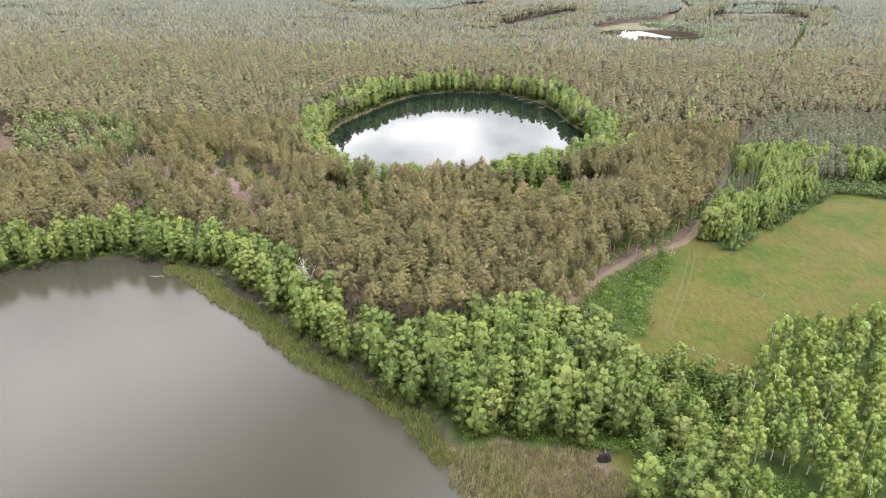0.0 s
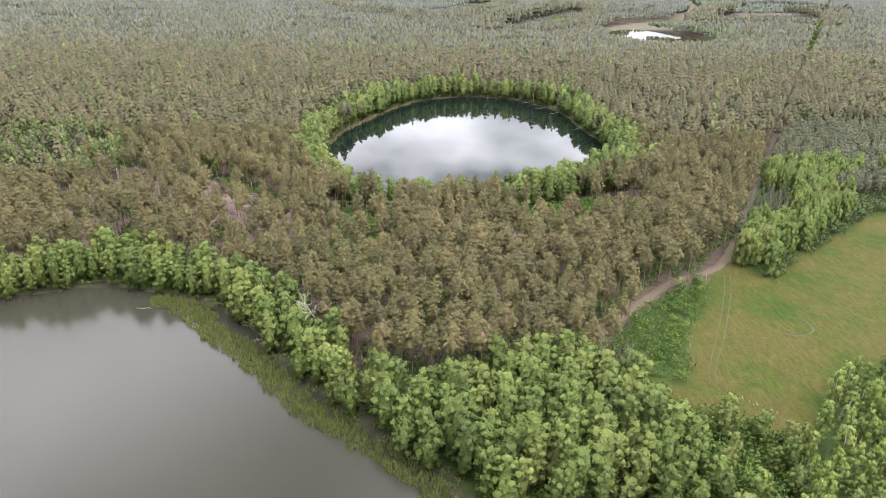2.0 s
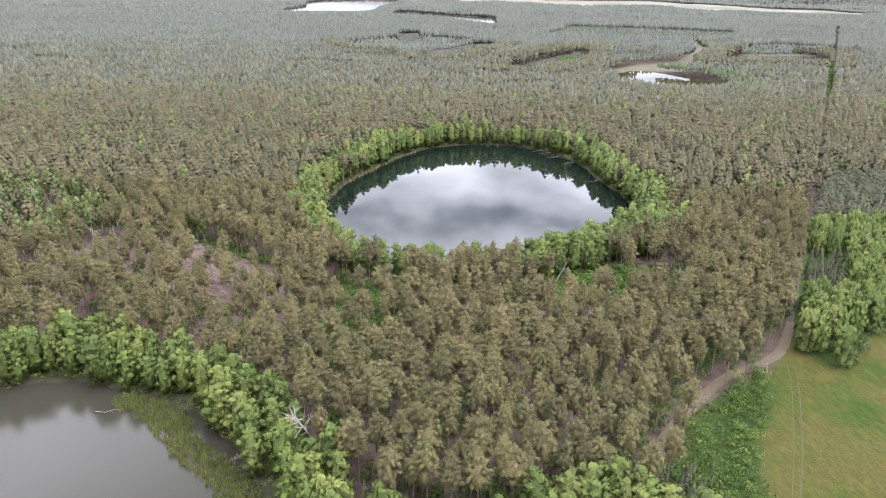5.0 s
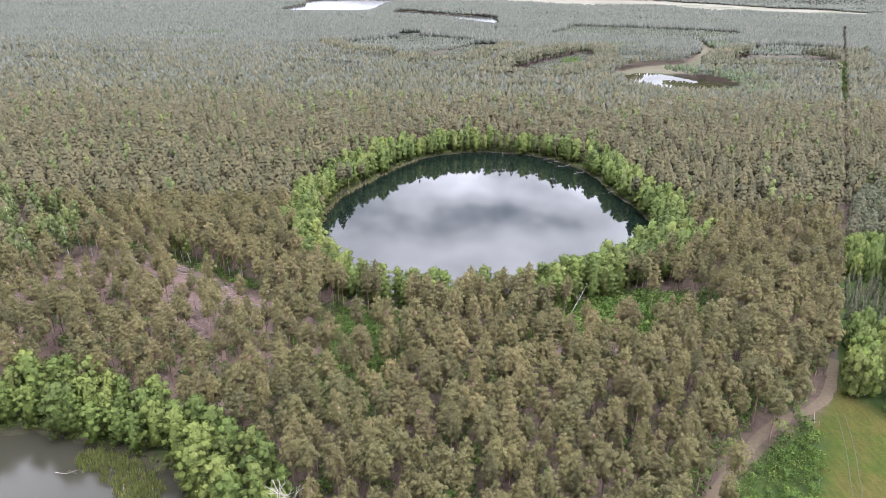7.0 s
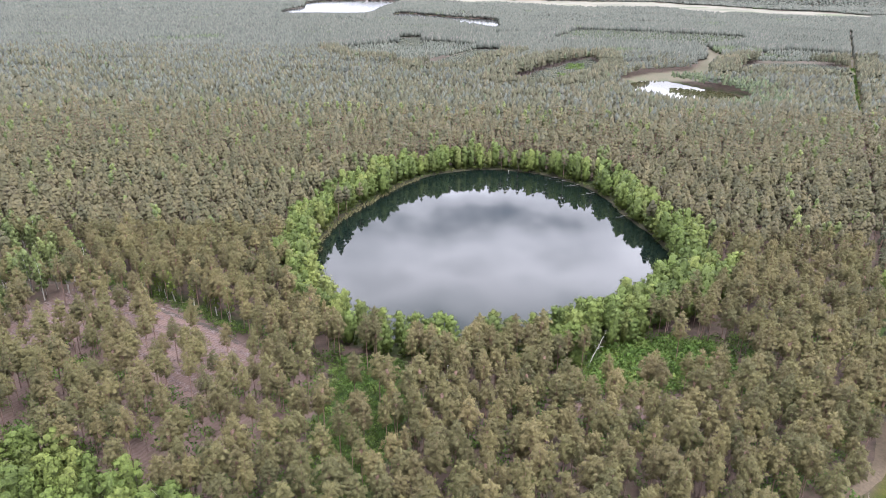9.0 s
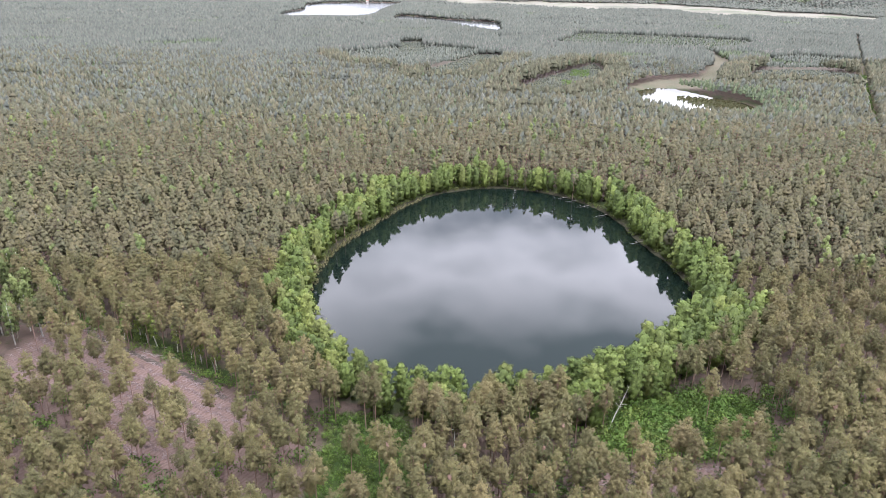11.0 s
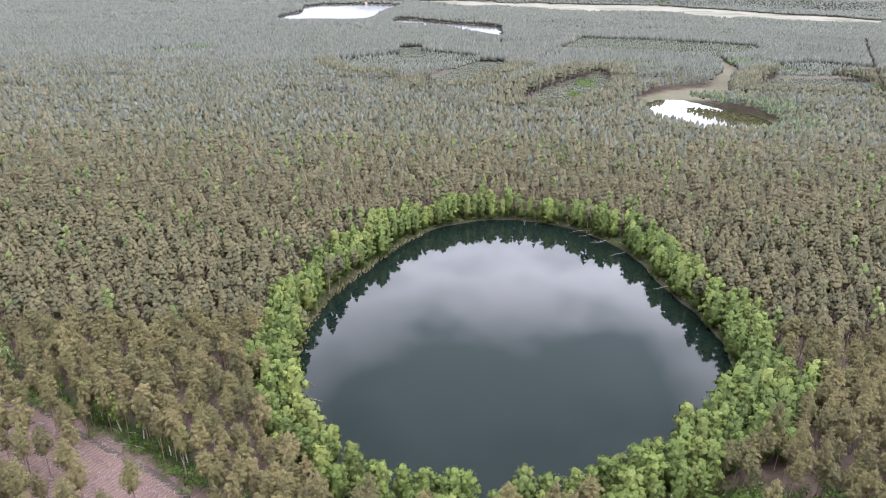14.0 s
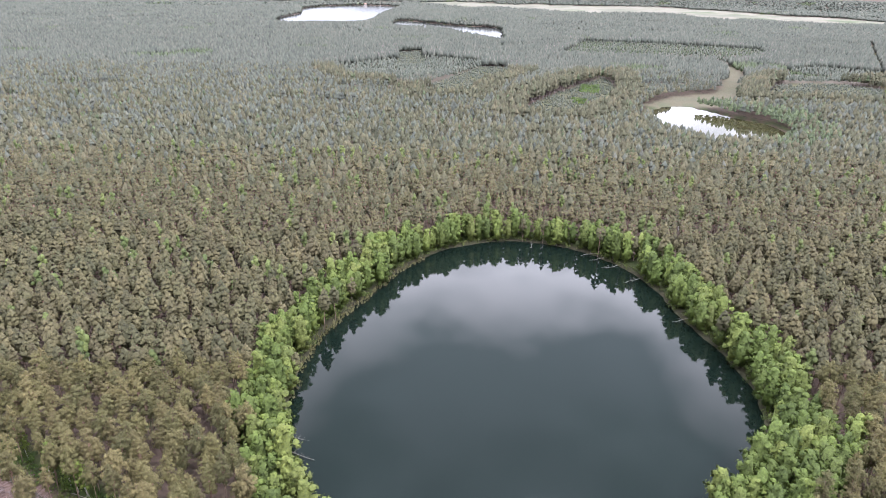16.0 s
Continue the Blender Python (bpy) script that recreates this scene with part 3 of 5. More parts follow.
def tufts(rng, mids, axes, wide, rise, rim=6, heart=(0.0, 0.0, 0.0), blend=0.45):
    """Needle tufts: at each middle a low ragged cone round its axis, longer away from the stem."""
    n = len(mids)
    mids, axes = np.asarray(mids, float), unit(np.asarray(axes, float))
    wide, rise = np.asarray(wide, float).reshape(-1, 1), np.asarray(rise, float).reshape(-1, 1)
    away = mids * np.array([1, 1, 0]) + rng.normal(0, 0.05, (n, 3))
    u = unit(away - axes * np.sum(away * axes, 1, keepdims=True))
    v = np.cross(axes, u)
    tip = mids + axes * rise * 0.6
    rows, soft = [tip], [axes]
    turn = rng.uniform(0, 6.283, (n, 1))
    for k in range(rim):
        a = turn + 6.283 * k / rim
        q = wide * (1.12 if k % 2 else 0.66) * rng.uniform(0.8, 1.2, (n, 1))
        way = u * np.cos(a) * 1.2 + v * np.sin(a)
        rows.append(mids + way * q - axes * rise * rng.uniform(0.25, 0.6, (n, 1)))
        soft.append(unit(way * 0.9 + axes * 0.15))
    vs = np.stack(rows, 1)
    ns = np.stack(soft, 1)
    ns = unit((blend * unit((vs - np.array(heart)).reshape(-1, 3)) + (1 - blend) * ns.reshape(-1, 3)))
    fan = np.array([(0, 1 + k, 1 + (k + 1) % rim) for k in range(rim)])
    fs = (fan[None] + (np.arange(n) * (rim + 1))[:, None, None]).reshape(-1, 3)
    return vs.reshape(-1, 3), fs, ns


def alder_parts(seed, height=14.0, radius=3.3, low=0.06, lobes=34, count=36, size=0.30, long=0.9, droop=0.0, seat=0.28):
    """A shore alder: several limbs and a lumpy crown that reaches almost to the ground."""
    rng = np.random.RandomState(seed)

    def wide(f):
        return radius * math.sqrt(max(0.04, 1 - ((f - 0.42) / 0.60) ** 2))

    mids, radii = [], []
    for k in range(lobes):
        f = low + (0.92 - low) * ((k + rng.uniform(0, 0.6)) / lobes) ** 0.9
        a = k * 2.4 + rng.uniform(-0.5, 0.5)
        out = wide(f) * rng.uniform(0.5, 0.84)
        mids.append((out * math.cos(a), out * math.sin(a), f * height))
        radii.append(radius * rng.uniform(0.18, 0.38))
    mids.append((rng.uniform(-0.4, 0.4), rng.uniform(-0.4, 0.4), height * 0.93))
    radii.append(radius * 0.32)
    heart = (0, 0, height * seat)
    body = core(rng, [(f * height, wide(f) * 0.46) for f in (low + 0.05, 0.25, 0.5, 0.75, 0.93)], 6, 0.2, heart)
    crown = join([body, balls(rng, mids, [r * 0.66 for r in radii], long, heart, 0.7, 0.3), lobed(rng, mids, radii, count, size, long, droop=droop, heart=heart, spread=0.8, blend=0.6)])
    stems = [tube([(0, 0, -0.3), (0.2, 0.1, height * 0.35), (0.1, 0.3, height * 0.65), (0, 0, height * 0.9)], [0.24, 0.19, 0.12, 0.03], 5)]
    for m in mids[2:-1:6]:
        m = np.array(m)
        stems.append(tube([(0.1, 0.1, max(0.4, m[2] - 3.0)), (m[0] * 0.5, m[1] * 0.5, m[2] - 1.0), tuple(m)], [0.09, 0.06, 0.02], 3))
    return join(stems), crown


def birch_parts(seed, height=15.0, radius=2.6, low=0.30, droop=0.7, lobes=18, count=36, size=0.44, body=0.5, squash=1.15, solid=0.8):
    """A birch: white slender stem, high narrow crown with hanging twigs."""
    rng = np.random.RandomState(seed)

    def wide(f):
        return radius * (1.05 - f) * 1.6 if f > 0.6 else radius * (0.55 + 0.6 * (f - low))

    mids, radii = [], []
    for k in range(lobes):
        f = low + (0.95 - low) * (k + rng.uniform(0, 0.7)) / lobes
        a = k * 2.4 + rng.uniform(-0.6, 0.6)
        out = wide(f) * rng.uniform(0.4, 0.85)
        mids.append((out * math.cos(a), out * math.sin(a), f * height))
        radii.append(radius * rng.uniform(0.22, 0.36))
    heart = (0, 0, height * (low - 0.1))
    crown = join([balls(rng, mids, [r * solid for r in radii], squash, heart), lobed(rng, mids, radii, count, size, squash, 0.2, droop, 0.55, heart)])
    if body:
        crown = join([core(rng, [((low + (0.96 - low) * k) * height, wide(low + (0.96 - low) * k) * body) for k in (0.05, 0.3, 0.55, 0.8, 0.97)], 6, 0.3, heart), crown])
    bend = rng.uniform(-0.6, 0.6, 4)
    stems = [tube([(0, 0, -0.3), (bend[0] * 0.5, bend[1] * 0.5, height * 0.35), (bend[2], bend[3], height * 0.7), (0, 0, height * 0.97)], [0.24, 0.18, 0.11, 0.03], 5)]
    for m in mids[1::4]:
        stems.append(tube([(bend[0] * 0.5, bend[1] * 0.5, max(1.0, m[2] - 3.0)), (m[0] * 0.6, m[1] * 0.6, m[2] - 0.6), m], [0.06, 0.04, 0.012], 3))
    return join(stems), crown


def pine_parts(seed, height=20.0, radius=2.9, low=0.60, tiers=6, boughs=5, rim=6, double=True, sides=5, limbs=True, sprays=0):
    """A Scots pine: bare reddish stem, brown inner boughs and tiers of ragged tufted boughs under a pointed or rounded top."""
    rng = np.random.RandomState(seed)
    mids, axes, wides, rises, stems = [], [], [], [], []
    lean = rng.uniform(-0.5, 0.5, 2)
    full = rng.uniform(1.3, 2.3)

    def wide(f):
        return radius * (1 - ((f - low) / (1.04 - low)) ** full) * min(1.0, 0.6 + 3 * (f - low)) + 0.3

    for k in range(tiers):
        f = low + (0.93 - low) * k / (tiers - 1)
        w = wide(f) * rng.uniform(0.85, 1.12)
        n = boughs if k < tiers * 0.6 else max(3, boughs - 1)
        for j in range(n):
            if rng.rand() < (0.22 if k < 2 else 0.06):
                continue
            a = k * 1.1 + j * 6.283 / n + rng.uniform(-0.35, 0.35)
            c, s_ = math.cos(a), math.sin(a)
            z = f * height + rng.uniform(-0.45, 0.45)
            for o, q in (((0.45, 0.36), (0.88, 0.24)) if double else ((0.62, 0.5),)):
                out = w * o * rng.uniform(0.85, 1.12)
                mids.append((out * c + lean[0] * f, out * s_ + lean[1] * f, z + (0.25 * w * (o - 0.5) if double else 0.0)))
                axes.append((0.5 * c + rng.normal(0, 0.12), 0.5 * s_ + rng.normal(0, 0.12), 1.0))
                wides.append(q * w + 0.25)
                rises.append((q * w + 0.25) * rng.uniform(0.75, 1.05))
            if limbs and k % 2 == 0:
                stems.append(tube([(lean[0] * f, lean[1] * f, f * height - 0.5), (w * 0.8 * c, w * 0.8 * s_, z - 0.1)], [0.05, 0.015], 3))
    for o in (0.965, 1.0):
        mids.append((lean[0] * o + 0.01, lean[1] * o, height * o - 0.2))
        axes.append((rng.normal(0, 0.1), rng.normal(0, 0.1), 1.0))
        wides.append(0.55 if o == 1.0 else 0.95)
        rises.append(1.1)
    heart = (0, 0, height * (low - 0.02))
    crown = tufts(rng, mids, axes, wides, rises, rim, heart)
    if sprays:
        k = np.repeat(np.arange(len(mids)), sprays)
        d = unit(rng.normal(0, 1, (len(k), 3)) + np.array(axes)[k] * 0.9)
        at = np.array(mids)[k] + d * np.array(wides)[k][:, None] * np.array([1.15, 1.15, 0.8]) * rng.uniform(0.6, 1.1, (len(k), 1))
        crown = join([crown, leaves(rng, at, d, 0.23, 1.7, 0.6, heart, 0.55, 0.5)])
    twigs = core(rng, [((low - 0.03 + (0.95 - low) * k) * height, wide(low + (0.95 - low) * k) * 0.2) for k in ((0.0, 0.35, 0.62) if limbs else (0.0, 0.5))], 5, 0.35, heart)[:2]
    trunk = tube([(0, 0, -0.4), (lean[0] * 0.5, lean[1] * 0.5, height * 0.5), (lean[0], lean[1], height * 0.97)] if limbs else [(0, 0, -0.4), (lean[0], lean[1], height * 0.9)],
                 [0.19, 0.14, 0.03] if limbs else [0.2, 0.06], sides)
    return join([trunk, twigs] + stems), crown


def spruce_parts(seed, height=9.0, radius=1.7, tiers=8, rim=8):
    """A young spruce: a narrow stack of drooping ragged tiers down to the ground."""
    rng = np.random.RandomState(seed)
    mids = [(rng.normal(0, 0.05), rng.normal(0, 0.05), height * (0.1 + 0.86 * k / (tiers - 1))) for k in range(tiers)]
    wides = [radius * (1.06 - 0.92 * k / (tiers - 1)) * rng.uniform(0.85, 1.15) for k in range(tiers)]
    crown = tufts(rng, mids, [(rng.normal(0, 0.08), rng.normal(0, 0.08), 1) for k in range(tiers)], wides, [1.6 * height / tiers] * tiers, rim, (0, 0, -1.0), 0.3)
    return tube([(0, 0, -0.2), (0, 0, height * 0.97)], [0.1, 0.015], 4), crown


def shrub_parts(seed, height=2.2, radius=1.5, count=104, size=0.20):
    rng = np.random.RandomState(seed)
    mids = [(rng.uniform(-0.7, 0.7) * radius, rng.uniform(-0.7, 0.7) * radius, height * rng.uniform(0.25, 0.6)) for k in range(5)]
    crown = lobed(rng, mids, [radius * rng.uniform(0.4, 0.65) for k in mids], count // 4, size, heart=(0, 0, -0.5))
    return tube([(0, 0, -0.2), (0.1, 0, height * 0.5)], [0.05, 0.02], 3), crown


def scatter(x0, x1, y0, y1, step, seed, jitter=0.42):
    """Uneven places on a loose grid."""
    r = np.random.RandomState(seed)
    X, Y = np.meshgrid(np.arange(x0, x1, step), np.arange(y0, y1, step))
    X, Y = X.astype(float), Y.astype(float)
    X[1::2] += step / 2
    return (X + r.uniform(-jitter, jitter, X.shape) * step).ravel(), (Y + r.uniform(-jitter, jitter, Y.shape) * step).ravel()


def stuff(name, label, category, kinds, mats, X, Y, scale, seed, squeeze=0.12, lowest=-9.0):
    """Very many plants in one mesh: each is one of the kinds (stem, crown), turned and scaled."""
    r = np.random.RandomState(seed)
    which = r.randint(0, len(kinds), len(X))
    Z = np.maximum(land(X, Y), lowest)
    vs, fs, sn, mi, ti, n = [], [], [], [], [], 0
    for w, (stem, crown) in enumerate(kinds):
        sel = np.where(which == w)[0]
        if not len(sel):
            continue
        pieces = [p for p in (stem, crown) if p is not None]
        v, f, soft = join(pieces)
        m = np.concatenate([np.full(len(p[1]), 1 if p is stem else 0) for p in pieces])
        a = r.uniform(0, 6.283, len(sel))
        sc = scale[sel] if hasattr(scale, "__len__") else np.full(len(sel), scale)
        sw = sc * r.uniform(1 - squeeze, 1 + squeeze, len(sel))
        c, s = np.cos(a) * sw, np.sin(a) * sw
        out = np.empty((len(sel), len(v), 3), np.float32)
        out[:, :, 0] = c[:, None] * v[:, 0] - s[:, None] * v[:, 1] + X[sel][:, None]
        out[:, :, 1] = s[:, None] * v[:, 0] + c[:, None] * v[:, 1] + Y[sel][:, None]
        out[:, :, 2] = sc[:, None] * v[:, 2] + Z[sel][:, None]
        turned = np.empty_like(out)
        ca, sa_ = np.cos(a)[:, None], np.sin(a)[:, None]
        turned[:, :, 0] = ca * soft[:, 0] - sa_ * soft[:, 1]
        turned[:, :, 1] = sa_ * soft[:, 0] + ca * soft[:, 1]
        turned[:, :, 2] = soft[:, 2]
        vs.append(out.reshape(-1, 3))
        sn.append(turned.reshape(-1, 3))
        fs.append((f[None] + (n + np.arange(len(sel)) * len(v))[:, None, None]).reshape(-1, 3))
        mi.append(np.tile(m, len(sel)))
        ti.append(np.repeat(r.uniform(0, 1, len(sel)), len(v)))
        n += len(sel) * len(v)
    me = raw_mesh(name, np.concatenate(vs), np.concatenate(fs), mats, np.concatenate(mi), np.concatenate(ti), soft=np.concatenate(sn))
    return tagged(new(name, me), label, category, kind="stuff")


def trees(name, labels, category, group, kinds, mats, X, Y, scale, seed, tilt=2.0):
    """Trees that stand singly: trunk and crown under each; alike ones share their meshes."""
    r = np.random.RandomState(seed)
    Z = land(X, Y)
    first = {}
    for k in range(len(X)):
        w = r.randint(0, len(kinds))
        turn = pose(X[k], Y[k], Z[k] - 0.1, r.normal(0, tilt), r.normal(0, tilt), r.uniform(0, 360))
        label = labels[k] if isinstance(labels, (list, tuple)) else labels
        if w not in first:
            root = new(name)
            root.empty_display_size = 0.5
            root.matrix_basis = turn
            stem, crown = kinds[w]
            part("trunk", raw_mesh("trunk", *stem[:2], [mats[1]], flat_shade=False), root)
            part("crown", raw_mesh("crown", *crown[:2], [mats[0]], soft=crown[2]), root)
            tagged(root, label, category, group)
            first[w] = root
        else:
            s = scale[k]
            wide = s * r.uniform(0.9, 1.1)
            ob = copy_thing(first[w], turn @ Matrix.Diagonal((wide, wide, s, 1)))
            tagged(ob, label)


# ---- ground ----
def spaced(lo, near_lo, near_hi, hi, step, grow=1.10):
    mid = list(np.arange(near_lo, near_hi + 0.01, step))
    up, d = [], step
    while mid[-1] + sum(up) < hi:
        d *= grow
        up.append(d)
    ups = list(np.cumsum(up) + mid[-1])
    dn, d = [], step
    while mid[0] - sum(dn) > lo:
        d *= grow
        dn.append(d)
    return np.array(list((mid[0] - np.cumsum(dn))[::-1]) + mid + ups)


gx, gy = spaced(-4300, -190, 260, 4300, 3.0, 1.05), spaced(-1200, 110, 620, 4880, 3.0, 1.035)
GX, GY = np.meshgrid(gx, gy)
gs, gs1, gs2 = shore(GX, GY)
GZ = land(GX, GY, gs)
nx, ny = len(gx), len(gy)
idx = np.arange(nx * ny).reshape(ny, nx)
quads = np.stack([idx[:-1, :-1], idx[:-1, 1:], idx[1:, 1:], idx[1:, :-1]], -1).reshape(-1, 4)
me = raw_mesh("ground", np.stack([GX.ravel(), GY.ravel(), GZ.ravel()], 1), quads, [M_GROUND], flat_shade=False)


def soft_mask(polys, wobble=2.0):
    m = np.zeros(GX.shape)
    wx, wy = wobble * waves(GX, GY, 14, 11), wobble * waves(GX, GY, 14, 12)
    for poly in polys:
        for ox, oy in ((1.2, 1.2), (-1.2, 1.2), (1.2, -1.2), (-1.2, -1.2)):
            m = np.maximum(m, 0) + 0.25 * inside(poly, GX + wx + ox, GY + wy + oy)
    return np.clip(m, 0, 1)


ride_near = far_from(RIDE, GX, GY)
masks = {
    "grass": np.maximum(np.maximum(soft_mask([OPEN_S, BLOCK_E, *CLEARINGS_FAR]), 0.5 * soft_mask([MARSH, FLATS])), 0.8 * (ride_near < 9) * (GY > 760)),
    "lush": np.clip(soft_mask([LUSH_MID, LUSH_E, CLEAR_EDGE, SCRUB, LOW_S, GROVE_S, BLOCK_E, CORNER, FOOT_S]) + 0.8 * ((gs > 2.5) & (gs < 12)), 0, 1),
    "slash": np.clip(soft_mask([BARE_W, BARE_E]) + 0.6 * soft_mask([THIN_W]), 0, 1),
    "mud": ((gs < 2.8) & (GY < 760)) * 1.0,
    "field": np.maximum(soft_mask([FIELDS], 40.0), 0.3 * soft_mask([*CLEARINGS_FAR, *LOW_STANDS, MARSH, FLATS])),
}
for key, val in masks.items():
    me.attributes.new(key, "FLOAT", "POINT").data.foreach_set("value", val.ravel().astype(np.float32))
tagged(new("ground", me), "forest floor with needle litter, meadow grass and bare cut ground", "ground", kind="structure")


def sheet(name, outline, z, mat, label, category="water"):
    """A flat sheet within a rounded outline, as a fan of rings round its middle."""
    o = np.array(outline, float)
    mid = o.mean(0)
    vs = [(*mid, z)] + [(*p, z) for p in o]
    n = len(o)
    fs = [(0, 1 + k, 1 + (k + 1) % n) for k in range(n)]
    area = sum(o[k][0] * o[(k + 1) % n][1] - o[(k + 1) % n][0] * o[k][1] for k in range(n))
    fs = [f if area > 0 else f[::-1] for f in fs]
    return tagged(new(name, raw_mesh(name, vs, fs, [mat])), label, category, kind="structure")


def swollen(poly, by):
    """The outline pushed outwards."""
    o = np.array(poly, float)
    area = np.sum(o[:, 0] * np.roll(o[:, 1], -1) - np.roll(o[:, 0], -1) * o[:, 1])
    way = np.roll(o, -1, 0) - np.roll(o, 1, 0)
    nrm = np.stack([way[:, 1], -way[:, 0]], 1) * (1 if area > 0 else -1)
    return o + by * nrm / (np.linalg.norm(nrm, axis=1, keepdims=True) + 1e-9)


th = np.linspace(0, 2 * math.pi, 120, endpoint=False)
rr = lake_2_radius(th) + 4
sheet("lake_round", np.stack([L2_MID[0] + rr * np.cos(th), L2_MID[1] + rr * np.sin(th)], 1), 0.0, M_LAKE_2, "still dark green forest lake mirroring clouds")
# the larger lake is concave at its shore: a fan from a point well out on the water covers it
bm = bmesh.new()
ring = [bm.verts.new((x, y, 0.0)) for x, y in swollen(LAKE_1, 3.0)]
bm.faces.new(ring)
bmesh.ops.triangulate(bm, faces=bm.faces[:])
bmesh.ops.recalc_face_normals(bm, faces=bm.faces[:])
if sum(f.normal.z for f in bm.faces) < 0:
    bmesh.ops.reverse_faces(bm, faces=bm.faces[:])
me = bpy.data.meshes.new("lake_large")
bm.to_mesh(me)
bm.free()
me.materials.append(M_LAKE_1)
tagged(new("lake_large", me), "grey-brown lake ruffled by the wind", "water", kind="structure")
sheet("pond", swollen(POND, 5), 0.0, M_POND, "shallow brown pond among the pines")
sheet("lake_far", swollen(FAR_LAKE, 10), 0.0, M_FAR_WATER, "distant pale lake under the skyline")
sheet("lake_far_arm", swollen(FAR_ARM, 8), 0.0, M_FAR_WATER, "narrow arm of the distant pale lake")


def ribbon(name, line, width, mat, label, lift=0.1, seed=1):
    """A strip of worn earth along a line, on the ground."""
    p = np.array(line, float)
    way = np.gradient(p, axis=0)
    nrm = np.stack([-way[:, 1], way[:, 0]], 1) / np.linalg.norm(way, axis=1, keepdims=True)
    r = np.random.RandomState(seed)
    offs = (-0.5, -0.2, 0.2, 0.5)
    rows = [p + nrm * width * (o + (r.uniform(-0.08, 0.08, (len(p), 1)) if abs(o) > 0.4 else 0)) for o in offs]
    vs = np.concatenate([np.column_stack([q, land(q[:, 0], q[:, 1]) + (lift if abs(o) < 0.4 else 0.0)]) for q, o in zip(rows, offs)])
    n = len(p)
    fs = [(k * n + i, k * n + i + 1, (k + 1) * n + i + 1, (k + 1) * n + i) for k in range(3) for i in range(n - 1)]
    return tagged(new(name, raw_mesh(name, vs, fs, [mat], flat_shade=False)), label, "track", kind="structure")


ribbon("dirt_track", TRACK, 3.4, M_TRACK, "sandy dirt track along the forest edge", 0.16)
ride = [(RIDE_A[0] + (RIDE_B[0] - RIDE_A[0]) * k / 90, RIDE_A[1] + (RIDE_B[1] - RIDE_A[1]) * k / 90) for k in range(91)]
ribbon("forest_ride", ride, 2.2, M_RIDE, "straight earthen forest ride between the stands", 0.16)
rut = [(118 + 7.5 * math.cos(a), 229 + 7.0 * math.sin(a)) for a in np.linspace(-2.6, 1.2, 24)]
ribbon("tyre_ring", rut, 0.6, M_TRACK_WORN, "pale ring of wheel marks in the meadow grass", 0.12)
rut = smooth([(110, 268), (103, 250), (90, 222), (78, 196), (84, 184)], 6, False)
ribbon("meadow_rut", rut, 0.35, M_TRACK_WORN, "faint wheel rut along the meadow edge", 0.12)
rut = smooth([(112, 267), (105, 249), (92, 221), (80, 196), (86, 184)], 6, False)
ribbon("meadow_rut", rut, 0.35, M_TRACK_WORN, "faint wheel rut along the meadow edge", 0.12)
rut = smooth([(-190, 391), (-168, 391), (-149, 379.5), (-135, 371), (-120, 362), (-105, 353.5), (-90, 342)], 6, False)
ribbon("clearing_track", rut, 2.2, M_RIDE, "earthen track along the edge of the clearing", 0.14)


# ---- which tree grows where ----
def within(poly, X, Y, wobble=2.5):
    return inside(poly, X + wobble * waves(X, Y, 18, 21), Y + wobble * waves(X, Y, 18, 22))


def zones(X, Y):
    s, s1, s2 = shore(X, Y)
    z = {"s": s, "s1": s1, "s2": s2}
    z["track"] = np.minimum(far_from(TRACK, X, Y), far_from(RIDE, X, Y) + 1.1 - 2.5 * (Y > 780))
    z["dry"] = s > 0.2
    belt_1 = (s1 > 0.2) & (s1 < 17 + 3 * waves(X, Y, 30, 8)) & (X < -4) & (Y > 120)
    belt_2 = (s2 > 0.8) & (s2 < 11 + 4 * waves(X, Y, 45, 9) + 6 * ((X < -40) & (Y > 400)) + 6 * (X > 90) + 10 * ((X > 25) & (Y < 405)) + 5 * ((X < -6) & (Y < 390)))
    z["alder"] = (belt_1 | belt_2 | within(CORNER, X, Y)) & z["dry"]
    z["birch"] = within(GROVE_S, X, Y) & z["dry"]
    z["weep"] = inside(GROVE_A, X, Y) | inside(GROVE_B, X, Y) | inside(GROVE_C, X, Y) | inside(GROVE_D, X, Y)
    z["spruce"] = (inside(YOUNG_E, X, Y) | (inside(BLOCK_E, X, Y) & (X > 205) & (Y > 356)) | within(STAND_E, X, Y)) & ~inside(BUSH_E, X, Y) & ~z["weep"] & (Y > 312)
    z["open"] = within(MEADOW, X, Y, 1.0) | inside(SCRUB, X, Y) | inside(LOW_S, X, Y) | inside(BUSH_E, X, Y) | np.any([within(q, X, Y, 5) for q in CLEARINGS_FAR], 0) | within(MARSH, X, Y, 8) | within(FLATS, X, Y, 4) | ((far_from(POND, X, Y, True) < 12) & (Y > 970) & (X < 270)) | inside(FIELDS, X + 60 * waves(X, Y, 300, 14), Y + 60 * waves(X, Y, 300, 15))
    z["bare"] = within(BARE_W, X, Y) | within(BARE_E, X, Y) | within(LUSH_MID, X, Y) | within(LUSH_E, X, Y)
    z["thin"] = within(THIN_W, X, Y)
    south = (Y < 193 + 0.08 * np.abs(X)) & (X > -30) & (X < 70)
    z["pine"] = z["dry"] & ~(z["alder"] | z["birch"] | z["weep"] | z["spruce"] | z["open"] | z["bare"]) & (z["track"] > 2.6) & (s1 > 13) & ~south & ~inside(OPEN_S, X, Y) & ~inside(BLOCK_E, X, Y)
    return z


